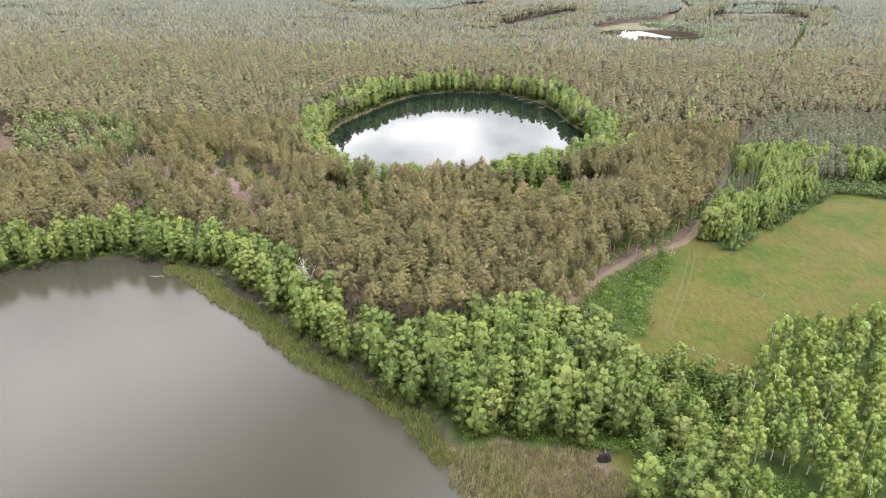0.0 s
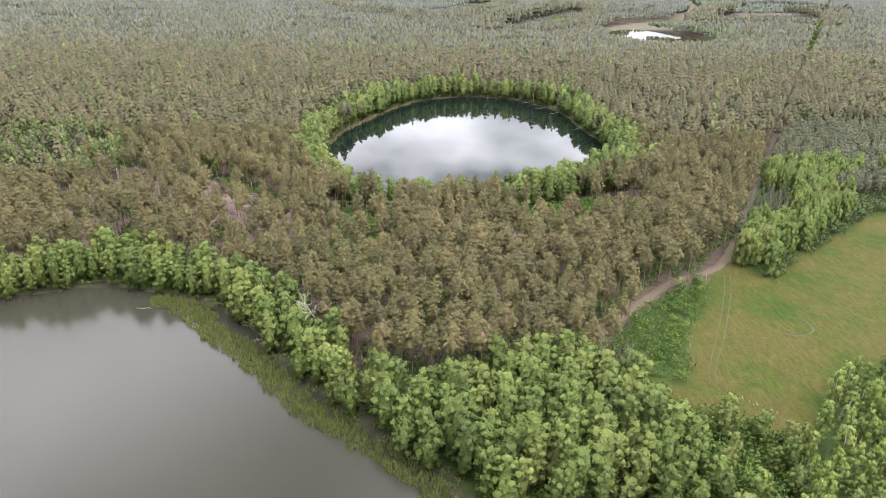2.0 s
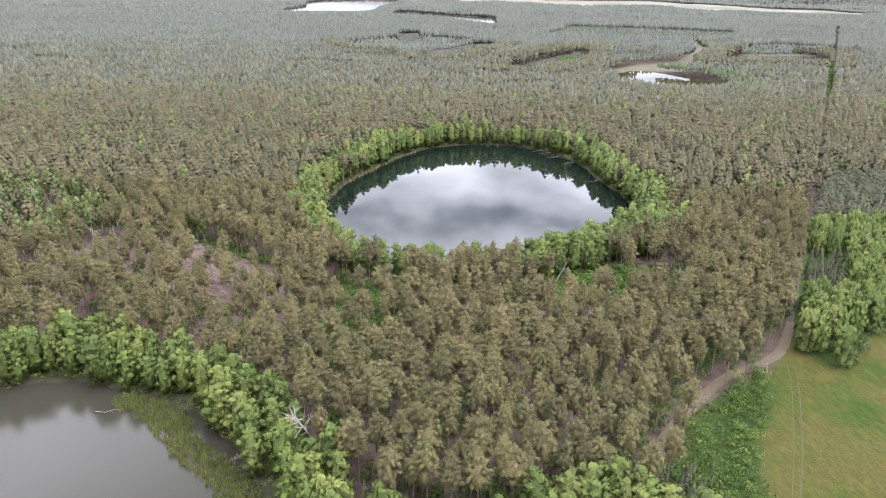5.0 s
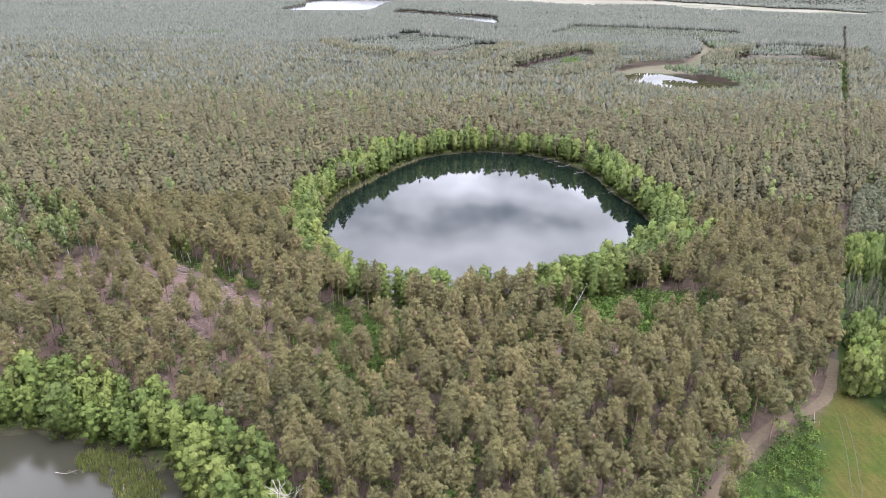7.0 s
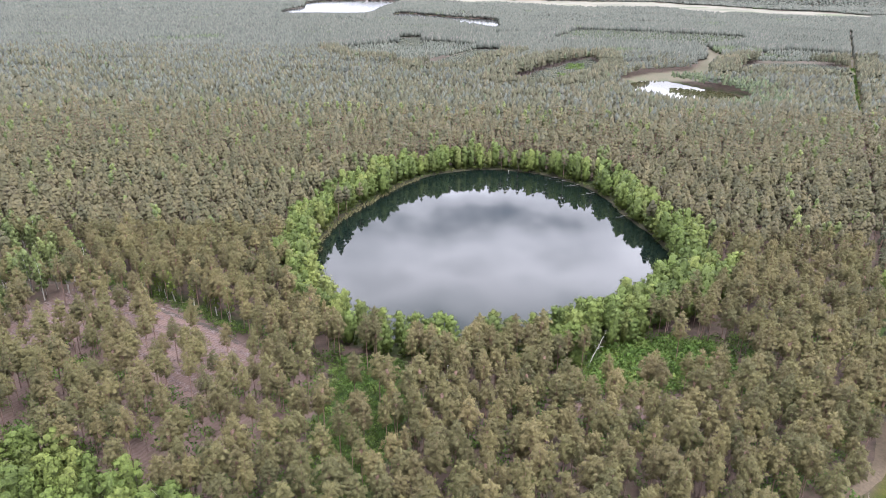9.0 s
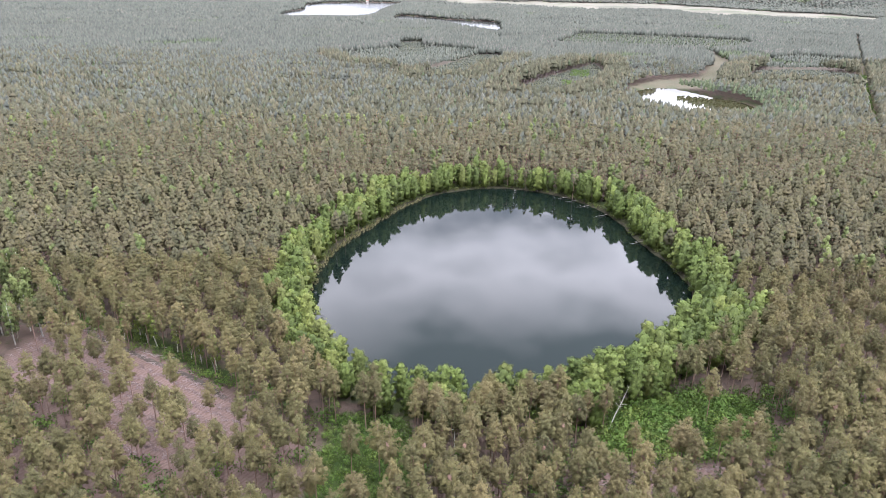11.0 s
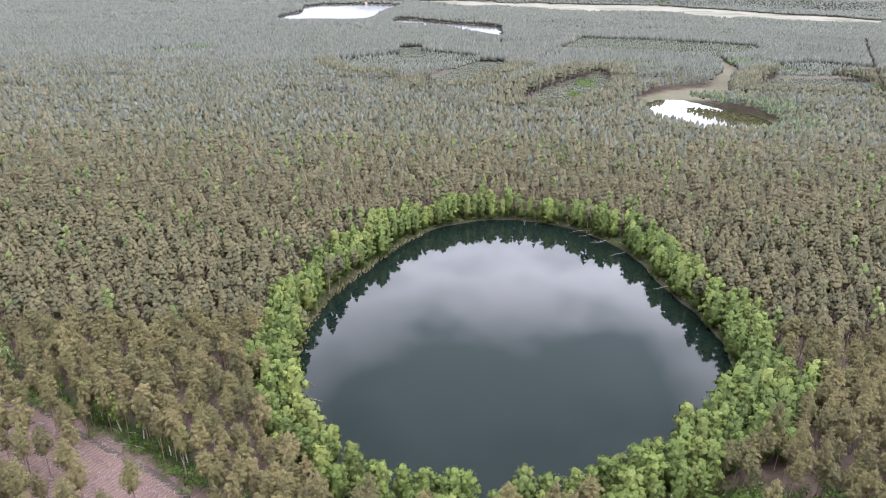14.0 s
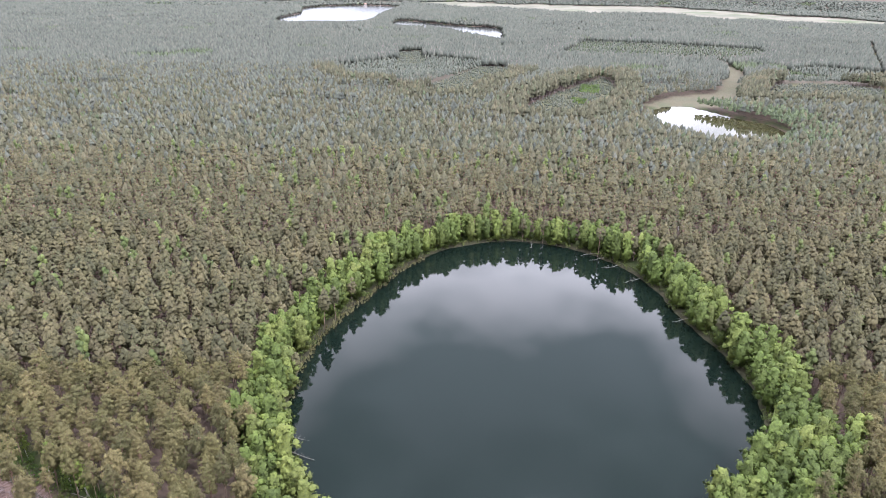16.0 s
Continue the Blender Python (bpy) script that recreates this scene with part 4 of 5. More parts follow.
def seen_wide(X, Y, extra=30.0):
    """The stretch of country ahead, wide enough for the whole flight."""
    return (Y > 90) & (np.abs(X) < 0.74 * Y + extra)


rnd = np.random.RandomState(5)

# ---- shore alders ----
alder_kinds = [alder_parts(40 + k, 14.5 + 1.5 * (k % 3), 3.7 + 0.35 * (k % 4), 0.05, 26, 36, 0.29) for k in range(8)]
X, Y = scatter(-200, 130, 110, 640, 5.7, 31)
z = zones(X, Y)
keep = z["alder"] | (inside(LOW_S, X, Y) & (rnd.rand(len(X)) < 0.75) & (np.hypot(X - 45, Y - 134) > 9))
X, Y, s1, s2 = X[keep], Y[keep], z["s1"][keep], z["s2"][keep]
corner = inside(CORNER, X, Y)
labels = ["full green alder crowding the lake corner" if c else "leafy green alder on the shore of the large lake" if a < 25 else "light green alder at the rim of the round lake"
          for c, a in zip(corner, s1)]
size = np.where(corner, rnd.uniform(0.95, 1.15, len(X)), np.where(s1 < 25, rnd.uniform(0.8, 1.1, len(X)), rnd.uniform(0.85, 1.2, len(X))))
size = np.where(inside(LOW_S, X, Y), rnd.uniform(0.4, 0.85, len(X)), size)
size = np.where((s2 < 30) & (Y < 385), size * np.where(X > 25, 1.0, 0.88), size)
near = ((s1 < 60) & (X > -150)) | (Y < 362)
print("alders", len(X), "single", near.sum())
trees("alder_tree", [n for n, k in zip(labels, near) if k], "tree", "broadleaf trees along the shores", alder_kinds, (M_ALDER, M_BARK_DARK), X[near], Y[near], size[near], 1)
rim_kinds = [alder_parts(50 + k, 15.5, 4.6, 0.05, 17, 14, 0.44) for k in range(6)]
stuff("rim_alders", "light green alders round the far rim of the round lake", "alder trees", rim_kinds, (M_ALDER, M_BARK_DARK), X[~near], Y[~near], size[~near], 55)

# ---- birches ----
GLADE = (84.0, 122.0)
birch_kinds = [birch_parts(60 + k, 14.0 + k % 3, 2.9 + 0.35 * (k % 3), 0.30, 0.8, 20, 26, 0.27, 0.22, 1.3, 0.6) for k in range(6)]
X, Y = scatter(50, 230, 90, 215, 4.9, 33)
keep = inside(GROVE_S, X, Y) & (X < 0.8 * Y + 20) & (np.hypot(X - GLADE[0], (Y - GLADE[1]) * 0.8) > 7.5)
X, Y = X[keep], Y[keep]
print("birches", len(X))
trees("birch_tree", "white-stemmed birch with fresh yellow-green leaves in a grove", "tree", "birches", birch_kinds, (M_BIRCH, M_BARK_BIRCH), X, Y, rnd.uniform(0.75, 1.12, len(X)), 2, 2.2)
X, Y = np.array([(-105, 363.5), (-126, 375), (-135, 381), (-117, 371.5), (-141, 380), (-143, 386), (-110, 367), (-131, 378), (-155, 393), (-98, 359)]).T
trees("birch_tree", "slender white-stemmed birch beside the clearing track", "tree", "birches by the clearing", birch_kinds, (M_BIRCH, M_BARK_BIRCH), X, Y, rnd.uniform(0.85, 1.1, len(X)), 5, 4.0)
X, Y = scatter(-330, -160, 330, 440, 6.4, 34)
keep = inside(MIXED_W, X, Y) & (rnd.rand(len(X)) < 0.7) & (np.abs(X) < 0.6 * Y + 20)
X, Y = X[keep], Y[keep]
stuff("clearing_birches", "slender birches among the pines by the clearing", "birch trees", birch_kinds, (M_LEAF_MID, M_BARK_BIRCH), X, Y, rnd.uniform(1.0, 1.35, len(X)), 56)

weep_kinds = [alder_parts(80 + k, 15.0 + k % 2, 4.2, 0.03, 26, 26, 0.28, 1.8, 0.8, -0.05) for k in range(5)]
X, Y = scatter(110, 345, 258, 410, 5.8, 35)
z = zones(X, Y)
keep = z["weep"] & (z["track"] > 3.2)
X, Y = X[keep], Y[keep]
print("hanging birches", len(X))
trees("hanging_birch_tree", "bright green birch with hanging twigs at the meadow edge", "tree", "hanging birches by the meadow", weep_kinds, (M_WEEP, M_BARK_BIRCH), X, Y, rnd.uniform(0.72, 1.05, len(X)), 3)

# ---- pines near the flight ----
pine_kinds = [pine_parts(100 + k, 19.5 + 0.8 * (k % 4), 2.9 + 0.35 * (k % 3), 0.55, 7, 5, 5, True, 4, True, 5) for k in range(9)]
X, Y = scatter(-330, 330, 195, 430, 5.9, 36)
z = zones(X, Y)
thin = z["thin"]
bare = z["bare"] & z["dry"] & (z["track"] > 4) & ~z["alder"]
cut = inside(CUT_W, X, Y) | inside(CUT_WW, X, Y)
keep = (z["pine"] & ~cut & (~thin | (rnd.rand(len(X)) < 0.6))) | (bare & (rnd.rand(len(X)) < np.where(cut, 0.0, np.where(inside(LUSH_MID, X, Y), np.where(Y > 298, 0.1, 0.5), np.where(inside(LUSH_E, X, Y), 0.05, np.where(X > 0, 0.42, 0.5))))))
keep &= seen_wide(X, Y) & (z["s2"] > 6) & ((Y < 345) | (np.abs(X) < 0.55 * (Y - 20)))
keep &= ~(inside(MIXED_W, X, Y) & (rnd.rand(len(X)) < 0.7))
X, Y = X[keep], Y[keep]
size = rnd.uniform(0.78, 1.08, len(X)) * np.where(X > 130, 0.9, 1.0)
single = (X > -45) & (X < 75) & (Y < 290)
print("near pines", len(X), "single", single.sum())
pick = np.where(single)[0]
pick = pick[np.argsort(Y[pick])][:300]
rest = np.setdiff1d(np.arange(len(X)), pick)
trees("pine_tree", "tall Scots pine with reddish stem and olive crown", "tree", "pines of the near stand", pine_kinds, (M_PINE_NEAR, M_BARK_PINE), X[pick], Y[pick], size[pick], 4, 1.5)
stuff("pine_stand", "stand of tall olive-brown Scots pines between the lakes", "pine forest", pine_kinds, (M_PINE_NEAR, M_BARK_PINE), X[rest], Y[rest], size[rest], 41)

# ---- pine forest round and behind the round lake ----
mid_kinds = [pine_parts(200 + k, 19.0 + 0.8 * (k % 4), 3.1, 0.56, 5, 5, 6, False, 3, False) for k in range(9)]
back_kinds = [pine_parts(220 + k, 19.0 + 0.8 * (k % 4), 3.0, 0.56, 4, 4, 4, False, 3, False) for k in range(8)]
X, Y = scatter(-620, 640, 345, 760, 5.3, 37)
z = zones(X, Y)
keep = z["pine"] & seen_wide(X, Y) & ~(inside(MIXED_W, X, Y) & (rnd.rand(len(X)) < 0.7)) & ~((Y < 430) & (np.abs(X) < 0.55 * (Y - 20)))
X, Y = X[keep], Y[keep]
leafy = rnd.rand(len(X)) < 0.04 + 0.07 * (waves(X, Y, 120, 17) > 0.45)
print("mid pines", len(X), "leafy", leafy.sum())
fade = rnd.rand(len(X)) < (Y - 600) / 200
for kinds, sel, seed in ((mid_kinds, ~leafy & (Y < 570), 42), (back_kinds, ~leafy & ~fade & (Y >= 570), 57)):
    stuff("pine_forest", "dense grey-green pine forest round the lake", "pine forest", kinds, (M_PINE, M_BARK_PINE), X[sel], Y[sel], rnd.uniform(0.72, 1.02, sel.sum()), seed)
X_MID, Y_MID, leafy_mid = X, Y, leafy
leaf_mid = [birch_parts(240 + k, 19.0, 3.8, 0.5, 0.4, 7, 4, 0.5, 0.5, 1.15, 0.95) for k in range(4)]
stuff("scattered_birches", "single bright birches scattered through the pine forest", "birch trees", leaf_mid, (M_LEAF_MID, M_BARK_BIRCH), X[leafy], Y[leafy], rnd.uniform(0.85, 1.1, leafy.sum()), 43)

# ---- spruce thickets beside the ride ----
spruce_kinds = [spruce_parts(300 + k) for k in range(5)]
X, Y = scatter(130, 360, 315, 485, 3.6, 38, 0.5)
z = zones(X, Y)
keep = z["spruce"] & (z["track"] > 4)
X, Y = X[keep], Y[keep]
print("spruces", len(X))
young = inside(YOUNG_E, X, Y)
stuff("spruce_thicket", "young grey-green spruces planted beside the ride", "spruce trees", spruce_kinds, (M_SPRUCE, M_BARK_DARK), X[young], Y[young], 0.8 * rnd.uniform(0.75, 1.2, young.sum()), 44)
pole_kinds = [pine_parts(320 + k, 13.0, 2.0, 0.42, 5, 4, 5, False, 3, False) for k in range(5)]
stuff("young_pine_stand", "close stand of young grey-green pines beside the ride", "pine forest", pole_kinds, (M_SPRUCE, M_BARK_PINE), X[~young], Y[~young], rnd.uniform(0.8, 1.15, (~young).sum()), 60)

# ---- far forest ----
FADE_X, FADE_Y = X_MID[fade & ~leafy_mid], Y_MID[fade & ~leafy_mid]
def far_crown(seed, height, radius, rim=7, tiers=((0.66, 1.0, 0.30), (0.85, 0.72, 0.24))):
    """A far crown: ragged cones, one above the other."""
    rng = np.random.RandomState(seed)
    n = len(tiers)
    q = [rng.uniform(0.85, 1.2) for k in tiers]
    mids = [(rng.normal(0, 0.1), rng.normal(0, 0.1), f * height) for f, w, h in tiers]
    return None, tufts(rng, mids, [(rng.normal(0, 0.1), rng.normal(0, 0.1), 1) for k in tiers], [radius * w * a for (f, w, h), a in zip(tiers, q)],
                       [h * height for f, w, h in tiers], rim, (0, 0, height * 0.3), 0.35 if n > 1 else 0.8)


def on_stem(kind, height):
    """The same crown on a bare stem."""
    return tube([(0, 0, -0.3), (0, 0, height * 0.8)], [0.34, 0.2], 3), kind[1]


far_kinds = [far_crown(400 + k, 19.0, 3.1) for k in range(10)]
X, Y = scatter(-1000, 1100, 760, 1320, 5.5, 39)
z = zones(X, Y)
low = np.any([within(q, X, Y, 6) for q in LOW_STANDS], 0)
keep = z["pine"] & seen_wide(X, Y)
X, Y, low = X[keep], Y[keep], low[keep]
leafy = (rnd.rand(len(X)) < 0.05 + 0.08 * (waves(X, Y, 160, 18) > 0.5)) | ((far_from(POND, X, Y, True) < 45) & (X > 285) & (rnd.rand(len(X)) < 0.75))
size = rnd.uniform(0.75, 1.02, len(X)) * (1 + 0.10 * waves(X, Y, 260, 19)) * np.where(low, 0.55, 1) * np.where((Y > 980) & (waves(X, Y, 330, 85) > 0.45), 0.74, 1)
X, Y = np.append(X, FADE_X), np.append(Y, FADE_Y)
leafy, size = np.append(leafy, np.zeros(len(FADE_X), bool)), np.append(size, rnd.uniform(0.75, 1.02, len(FADE_X)))
print("far pines", len(X))
brink = (np.min([far_from(q, X, Y, True) for q in CLEARINGS_FAR + LOW_STANDS], 0) < 34) & (size > 0.5)
size = np.where(brink, size * 1.2, size)
young = np.any([within(q, X, Y, 6) for q in LOW_STANDS], 0)
stuff("far_young_stand", "low stand of pale young conifers among the far pines", "pine forest", far_kinds, (M_YOUNG, M_BARK_PINE), X[young], Y[young], size[young], 69)
leafy &= ~young
# with distance, more pines take the needles that have haze in their colour
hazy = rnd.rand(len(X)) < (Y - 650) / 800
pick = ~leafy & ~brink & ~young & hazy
stuff("far_pine_forest", "distant pine forest with haze in its grey-green colour", "pine forest", far_kinds, (M_PINE_FAR, M_BARK_PINE), X[pick], Y[pick], size[pick], 70)
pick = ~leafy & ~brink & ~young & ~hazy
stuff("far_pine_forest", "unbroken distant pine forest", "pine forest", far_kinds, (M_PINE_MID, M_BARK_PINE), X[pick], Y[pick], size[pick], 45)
pick = ~leafy & brink & ~young
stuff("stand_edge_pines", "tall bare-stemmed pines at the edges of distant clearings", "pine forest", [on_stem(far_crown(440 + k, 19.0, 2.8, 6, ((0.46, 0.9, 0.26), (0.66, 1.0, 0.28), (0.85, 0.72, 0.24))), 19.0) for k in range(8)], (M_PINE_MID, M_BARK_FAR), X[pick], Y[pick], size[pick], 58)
stuff("far_birches", "bright broadleaf trees dotted through the distant forest", "birch trees", far_kinds, (M_LEAFY_FAR, M_BARK_PINE), X[leafy], Y[leafy], size[leafy] * 0.9, 46)
dist_kinds = [far_crown(420 + k, 3.5, 1.0, 5, ((0.5, 1.0, 0.7),)) for k in range(8)]
for name, y0, y1, step, seed in (("distant_woods", 1320, 2050, 7.2, 51), ("distant_woods", 2050, 3200, 11.5, 52), ("skyline_woods", 3200, 4800, 19.0, 53)):
    X, Y = scatter(-0.78 * y1 - 60, 0.78 * y1 + 60, y0, y1, step, seed)
    z = zones(X, Y)
    low = np.any([within(q, X, Y, 6) for q in LOW_STANDS], 0)
    keep = z["dry"] & ~z["open"] & (far_from(RIDE, X, Y) > 3 + step * 0.15) & seen_wide(X, Y, 100) & (np.hypot(X, Y) < 4850)
    X, Y, low = X[keep], Y[keep], low[keep]
    patch = waves(X, Y, 420, 61) + 0.5 * waves(X, Y, 170, 62)
    tall = np.where(low, 0.55, np.where(patch > 0.62, 0.78, 1.0)) * rnd.uniform(0.85, 1.1, len(X))
    print(name, len(X))
    r = np.random.RandomState(seed)
    kinds = [(None, (v * np.array([step / 1.7, step / 1.7, 4.6]), f, sn)) for _, (v, f, sn) in dist_kinds]
    leafy = (patch < -0.8) | (low & (Y > 1600) & (rnd.rand(len(X)) < 0.5))
    if y0 < 2000:
        brink = (np.min([far_from(q, X, Y, True) for q in CLEARINGS_FAR + LOW_STANDS], 0) < 40) & ~low & ~leafy
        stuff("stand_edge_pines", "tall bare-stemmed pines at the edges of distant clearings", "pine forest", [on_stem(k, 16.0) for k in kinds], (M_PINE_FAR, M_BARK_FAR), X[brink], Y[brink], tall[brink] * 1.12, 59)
        young = low & ~leafy
        stuff("far_young_stand", "low stand of pale young conifers among the far pines", "pine forest", kinds, (M_YOUNG, M_BARK_PINE), X[young], Y[young], tall[young], 86)
        rest = ~brink & ~young
        X, Y, leafy, tall = X[rest], Y[rest], leafy[rest], tall[rest]
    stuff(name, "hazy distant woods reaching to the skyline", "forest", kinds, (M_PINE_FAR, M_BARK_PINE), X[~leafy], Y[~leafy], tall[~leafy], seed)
    stuff(name, "lighter broadleaf woods in the distance", "forest", kinds, (M_LEAFY_FAR, M_BARK_PINE), X[leafy], Y[leafy], tall[leafy] * 0.8, seed + 10)

# ---- low growth ----
shrub_kinds = [shrub_parts(500 + k) for k in range(6)]
X, Y = scatter(-60, 345, 95, 405, 2.1, 40)
z = zones(X, Y)
w = waves(X, Y, 12, 30)
keep = (inside(SCRUB, X, Y) & (w > -0.5)) | (inside(LUSH_MID, X, Y) & (w > -0.6)) | (inside(LUSH_E, X, Y) & (w > -0.7)) | inside(FOOT_S, X, Y) | (np.hypot(X - GLADE[0], (Y - GLADE[1]) * 0.8) < 8) | inside(BUSH_E, X, Y) | (inside(BLOCK_E, X, Y) & ~z["weep"] & ~z["spruce"] & (z["track"] > 3)) | (inside(LOW_S, X, Y) & (w > -0.3))
keep &= z["dry"]
X, Y = X[keep], Y[keep]
tall = np.where(inside(BLOCK_E, X, Y) | inside(BUSH_E, X, Y), 1.9, np.where(inside(LOW_S, X, Y), 1.7, np.where(inside(LUSH_E, X, Y), 1.7, 1.1))) * rnd.uniform(0.6, 1.3, len(X))
print("shrubs", len(X))
east = inside(BLOCK_E, X, Y) | inside(BUSH_E, X, Y)
stuff("low_shrubs", "dense bright green undergrowth of bramble and saplings", "shrubs", shrub_kinds, (M_SHRUB, M_BARK_DARK), X[~east], Y[~east], tall[~east], 47)
stuff("meadow_edge_bushes", "rounded dark green bushes at the meadow edge", "shrubs", shrub_kinds, (M_BUSH, M_BARK_DARK), X[east], Y[east], tall[east], 82)

# young plantation on the far clearings
X, Y = scatter(-180, 660, 860, 1690, 3.8, 87)
keep = np.any([within(q, X, Y, 4) for q in CLEARINGS_FAR], 0) & (waves(X, Y, 40, 88) > -0.55) & (far_from(RIDE, X, Y) > 6)
X, Y = X[keep], Y[keep]
sapling_kinds = [far_crown(430 + k, 3.0, 1.3, 5, ((0.5, 1.0, 0.8),)) for k in range(5)]
stuff("young_plantation", "rows of knee-high to head-high young conifers on a clearing", "saplings", sapling_kinds, (M_YOUNG, M_BARK_PINE), X, Y, rnd.uniform(0.5, 1.2, len(X)), 89)

# bright saplings on the far clearings and along the far ride
X, Y = scatter(100, 640, 760, 1520, 3.2, 67)
ride = far_from(RIDE, X, Y)
keep = ((ride < 3.4) & (rnd.rand(len(X)) < 0.75)) | inside([(184, 1230), (212, 1233), (197, 1154), (171, 1166)], X, Y) | inside([(151, 1116), (170, 1105), (163, 1062), (146, 1081)], X, Y)
X, Y = X[keep], Y[keep]
ride_kinds = [shrub_parts(520 + k, 2.6, 1.7, 40, 0.5) for k in range(4)]
stuff("ride_saplings", "bright green saplings on the far ride and clearing", "shrubs", ride_kinds, (M_SHRUB, M_BARK_DARK), X, Y, rnd.uniform(0.8, 1.5, len(X)), 68)

# fringe of bushes at the foot of the shore trees
X, Y = scatter(-200, 140, 130, 620, 3.4, 63)
z = zones(X, Y)
keep = z["dry"] & (((z["s1"] < 3.5) & (X < 0)) | ((z["s2"] > 0.4) & (z["s2"] < 3.2)))
X, Y = X[keep], Y[keep]
edge = scatter(-28, 62, 192, 208, 3.6, 74)
stuff("edge_spruces", "small dark spruces under the forest edge", "spruce trees", spruce_kinds, (M_SPRUCE, M_BARK_DARK), edge[0], edge[1] + 0.08 * np.abs(edge[0]), rnd.uniform(0.35, 0.9, len(edge[0])), 75)
stuff("shore_bushes", "low bushes hanging over the water's edge", "shrubs", shrub_kinds, (M_ALDER, M_BARK_DARK), X, Y, rnd.uniform(0.8, 1.5, len(X)), 48)


# ---- reeds ----
def reed_parts(seed, height, count=12):
    """A tuft of upright blades."""
    rng = np.random.RandomState(seed)
    vs = []
    for k in range(count):
        x, y = rng.uniform(-0.6, 0.6, 2)
        a = rng.uniform(0, 6.283)
        w = 0.16
        tip = (x + rng.normal(0, 0.22), y + rng.normal(0, 0.22), height * rng.uniform(0.7, 1.15))
        vs += [(x - w * math.cos(a), y - w * math.sin(a), -0.5), (x + w * math.cos(a), y + w * math.sin(a), -0.5), tip]
    return None, (np.array(vs), np.arange(3 * count).reshape(-1, 3))


REED_EDGE = smooth([(-107, 244), (-95, 237), (-77.5, 218.5), (-62.5, 205.5), (-49.5, 190.5), (-36.5, 177.5), (-22, 168), (-10.5, 158.5), (-3, 148), (3, 138)], 5, False)
X, Y = scatter(-115, 20, 125, 252, 0.85, 64)
near = far_from(REED_EDGE, X, Y)
_, s1, _ = shore(X, Y)
keep = (near < 4.6 + 1.3 * waves(X, Y, 9, 31)) & (s1 < 0.5) & (rnd.rand(len(X)) < 0.7 + 0.3 * waves(X, Y, 5, 34))
X, Y = X[keep], Y[keep]
print("reeds", len(X))
reed_kinds = [reed_parts(600 + k, 1.9) for k in range(5)]
ob = stuff("reed_belt", "green reeds standing in the lake off the shore", "reeds", reed_kinds, (M_REED, M_REED), X, Y, rnd.uniform(0.7, 1.2, len(X)), 49, lowest=-0.1)
BED = [(1, 141), (13, 141), (17, 145), (24, 139), (40, 140), (45, 131), (52, 124), (60, 112), (60, 80), (26, 70), (12, 100), (4, 128)]
X, Y = scatter(0, 95, 66, 150, 1.15, 65)
keep = inside(BED, X + 1.5 * waves(X, Y, 8, 32), Y + 1.5 * waves(X, Y, 8, 33)) & ~(inside(CORNER, X, Y)) & (np.hypot(X - 43.5, Y - 133.5) > 2.4)
X, Y = X[keep], Y[keep]
old_kinds = [reed_parts(620 + k, 2.0, 14) for k in range(5)]
stuff("dry_reed_bed", "bed of dry tan reeds at the lake corner", "reeds", old_kinds, (M_REED_OLD, M_REED_OLD), X, Y, rnd.uniform(0.6, 1.2, len(X)), 50, lowest=-0.1)
X, Y = scatter(-90, 125, 340, 605, 1.3, 66)
_, _, s2 = shore(X, Y)
keep = (s2 > -2.2) & (s2 < 1.0) & (X < -30) & (Y > 430) & (rnd.rand(len(X)) < 0.7)
X, Y = X[keep], Y[keep]
stuff("lake_rim_reeds", "thin fringe of tan reeds round the round lake", "reeds", old_kinds, (M_REED_OLD, M_REED_OLD), X, Y, rnd.uniform(0.5, 0.9, len(X)), 54, lowest=-0.1)

# ---- undergrowth beneath the pines ----
X, Y = scatter(-190, 150, 190, 352, 3.3, 76)
z = zones(X, Y)
keep = z["pine"] & (z["track"] > 3.0) & (rnd.rand(len(X)) < 0.30 + 0.35 * waves(X, Y, 34, 77) + 0.5 * ((z["track"] < 14) & (Y < 320))) & (np.abs(X) < 0.72 * Y + 20)
X, Y = X[keep], Y[keep]
print("undergrowth", len(X))
stuff("forest_undergrowth", "green saplings and bushes under the pines", "shrubs", shrub_kinds, (M_SHRUB, M_BARK_DARK), X, Y, rnd.uniform(0.9, 2.4, len(X)), 78)

# ---- bushes along the track at the clearing ----
X, Y = scatter(-195, -70, 330, 402, 2.6, 79)
_, _, s2 = shore(X, Y)
line = far_from([(-190, 398), (-168, 397), (-144, 384), (-122, 371), (-106, 362), (-92, 352)], X, Y)
keep = (line < 4.5 + 2 * waves(X, Y, 20, 80)) & (rnd.rand(len(X)) < 0.75) & (s2 > 3)
X, Y = X[keep], Y[keep]
stuff("clearing_bushes", "green bushes along the edge of the clearing", "shrubs", shrub_kinds, (M_SHRUB, M_BARK_DARK), X, Y, rnd.uniform(0.7, 1.9, len(X)), 81)
X, Y = scatter(14, 230, 288, 440, 2.7, 83)
z = zones(X, Y)
ride = far_from(RIDE, X, Y)
gap = (X < 112) & (Y < 354) & z["dry"] & ~z["alder"] & ~inside(LUSH_E, X, Y) & (z["s2"] > 8) & (rnd.rand(len(X)) < 0.4)
edge = (ride > 1.6) & (ride < 7) & (Y > 300) & ~z["weep"] & ~z["spruce"] & (rnd.rand(len(X)) < 0.8)
X, Y = X[gap | edge], Y[gap | edge]
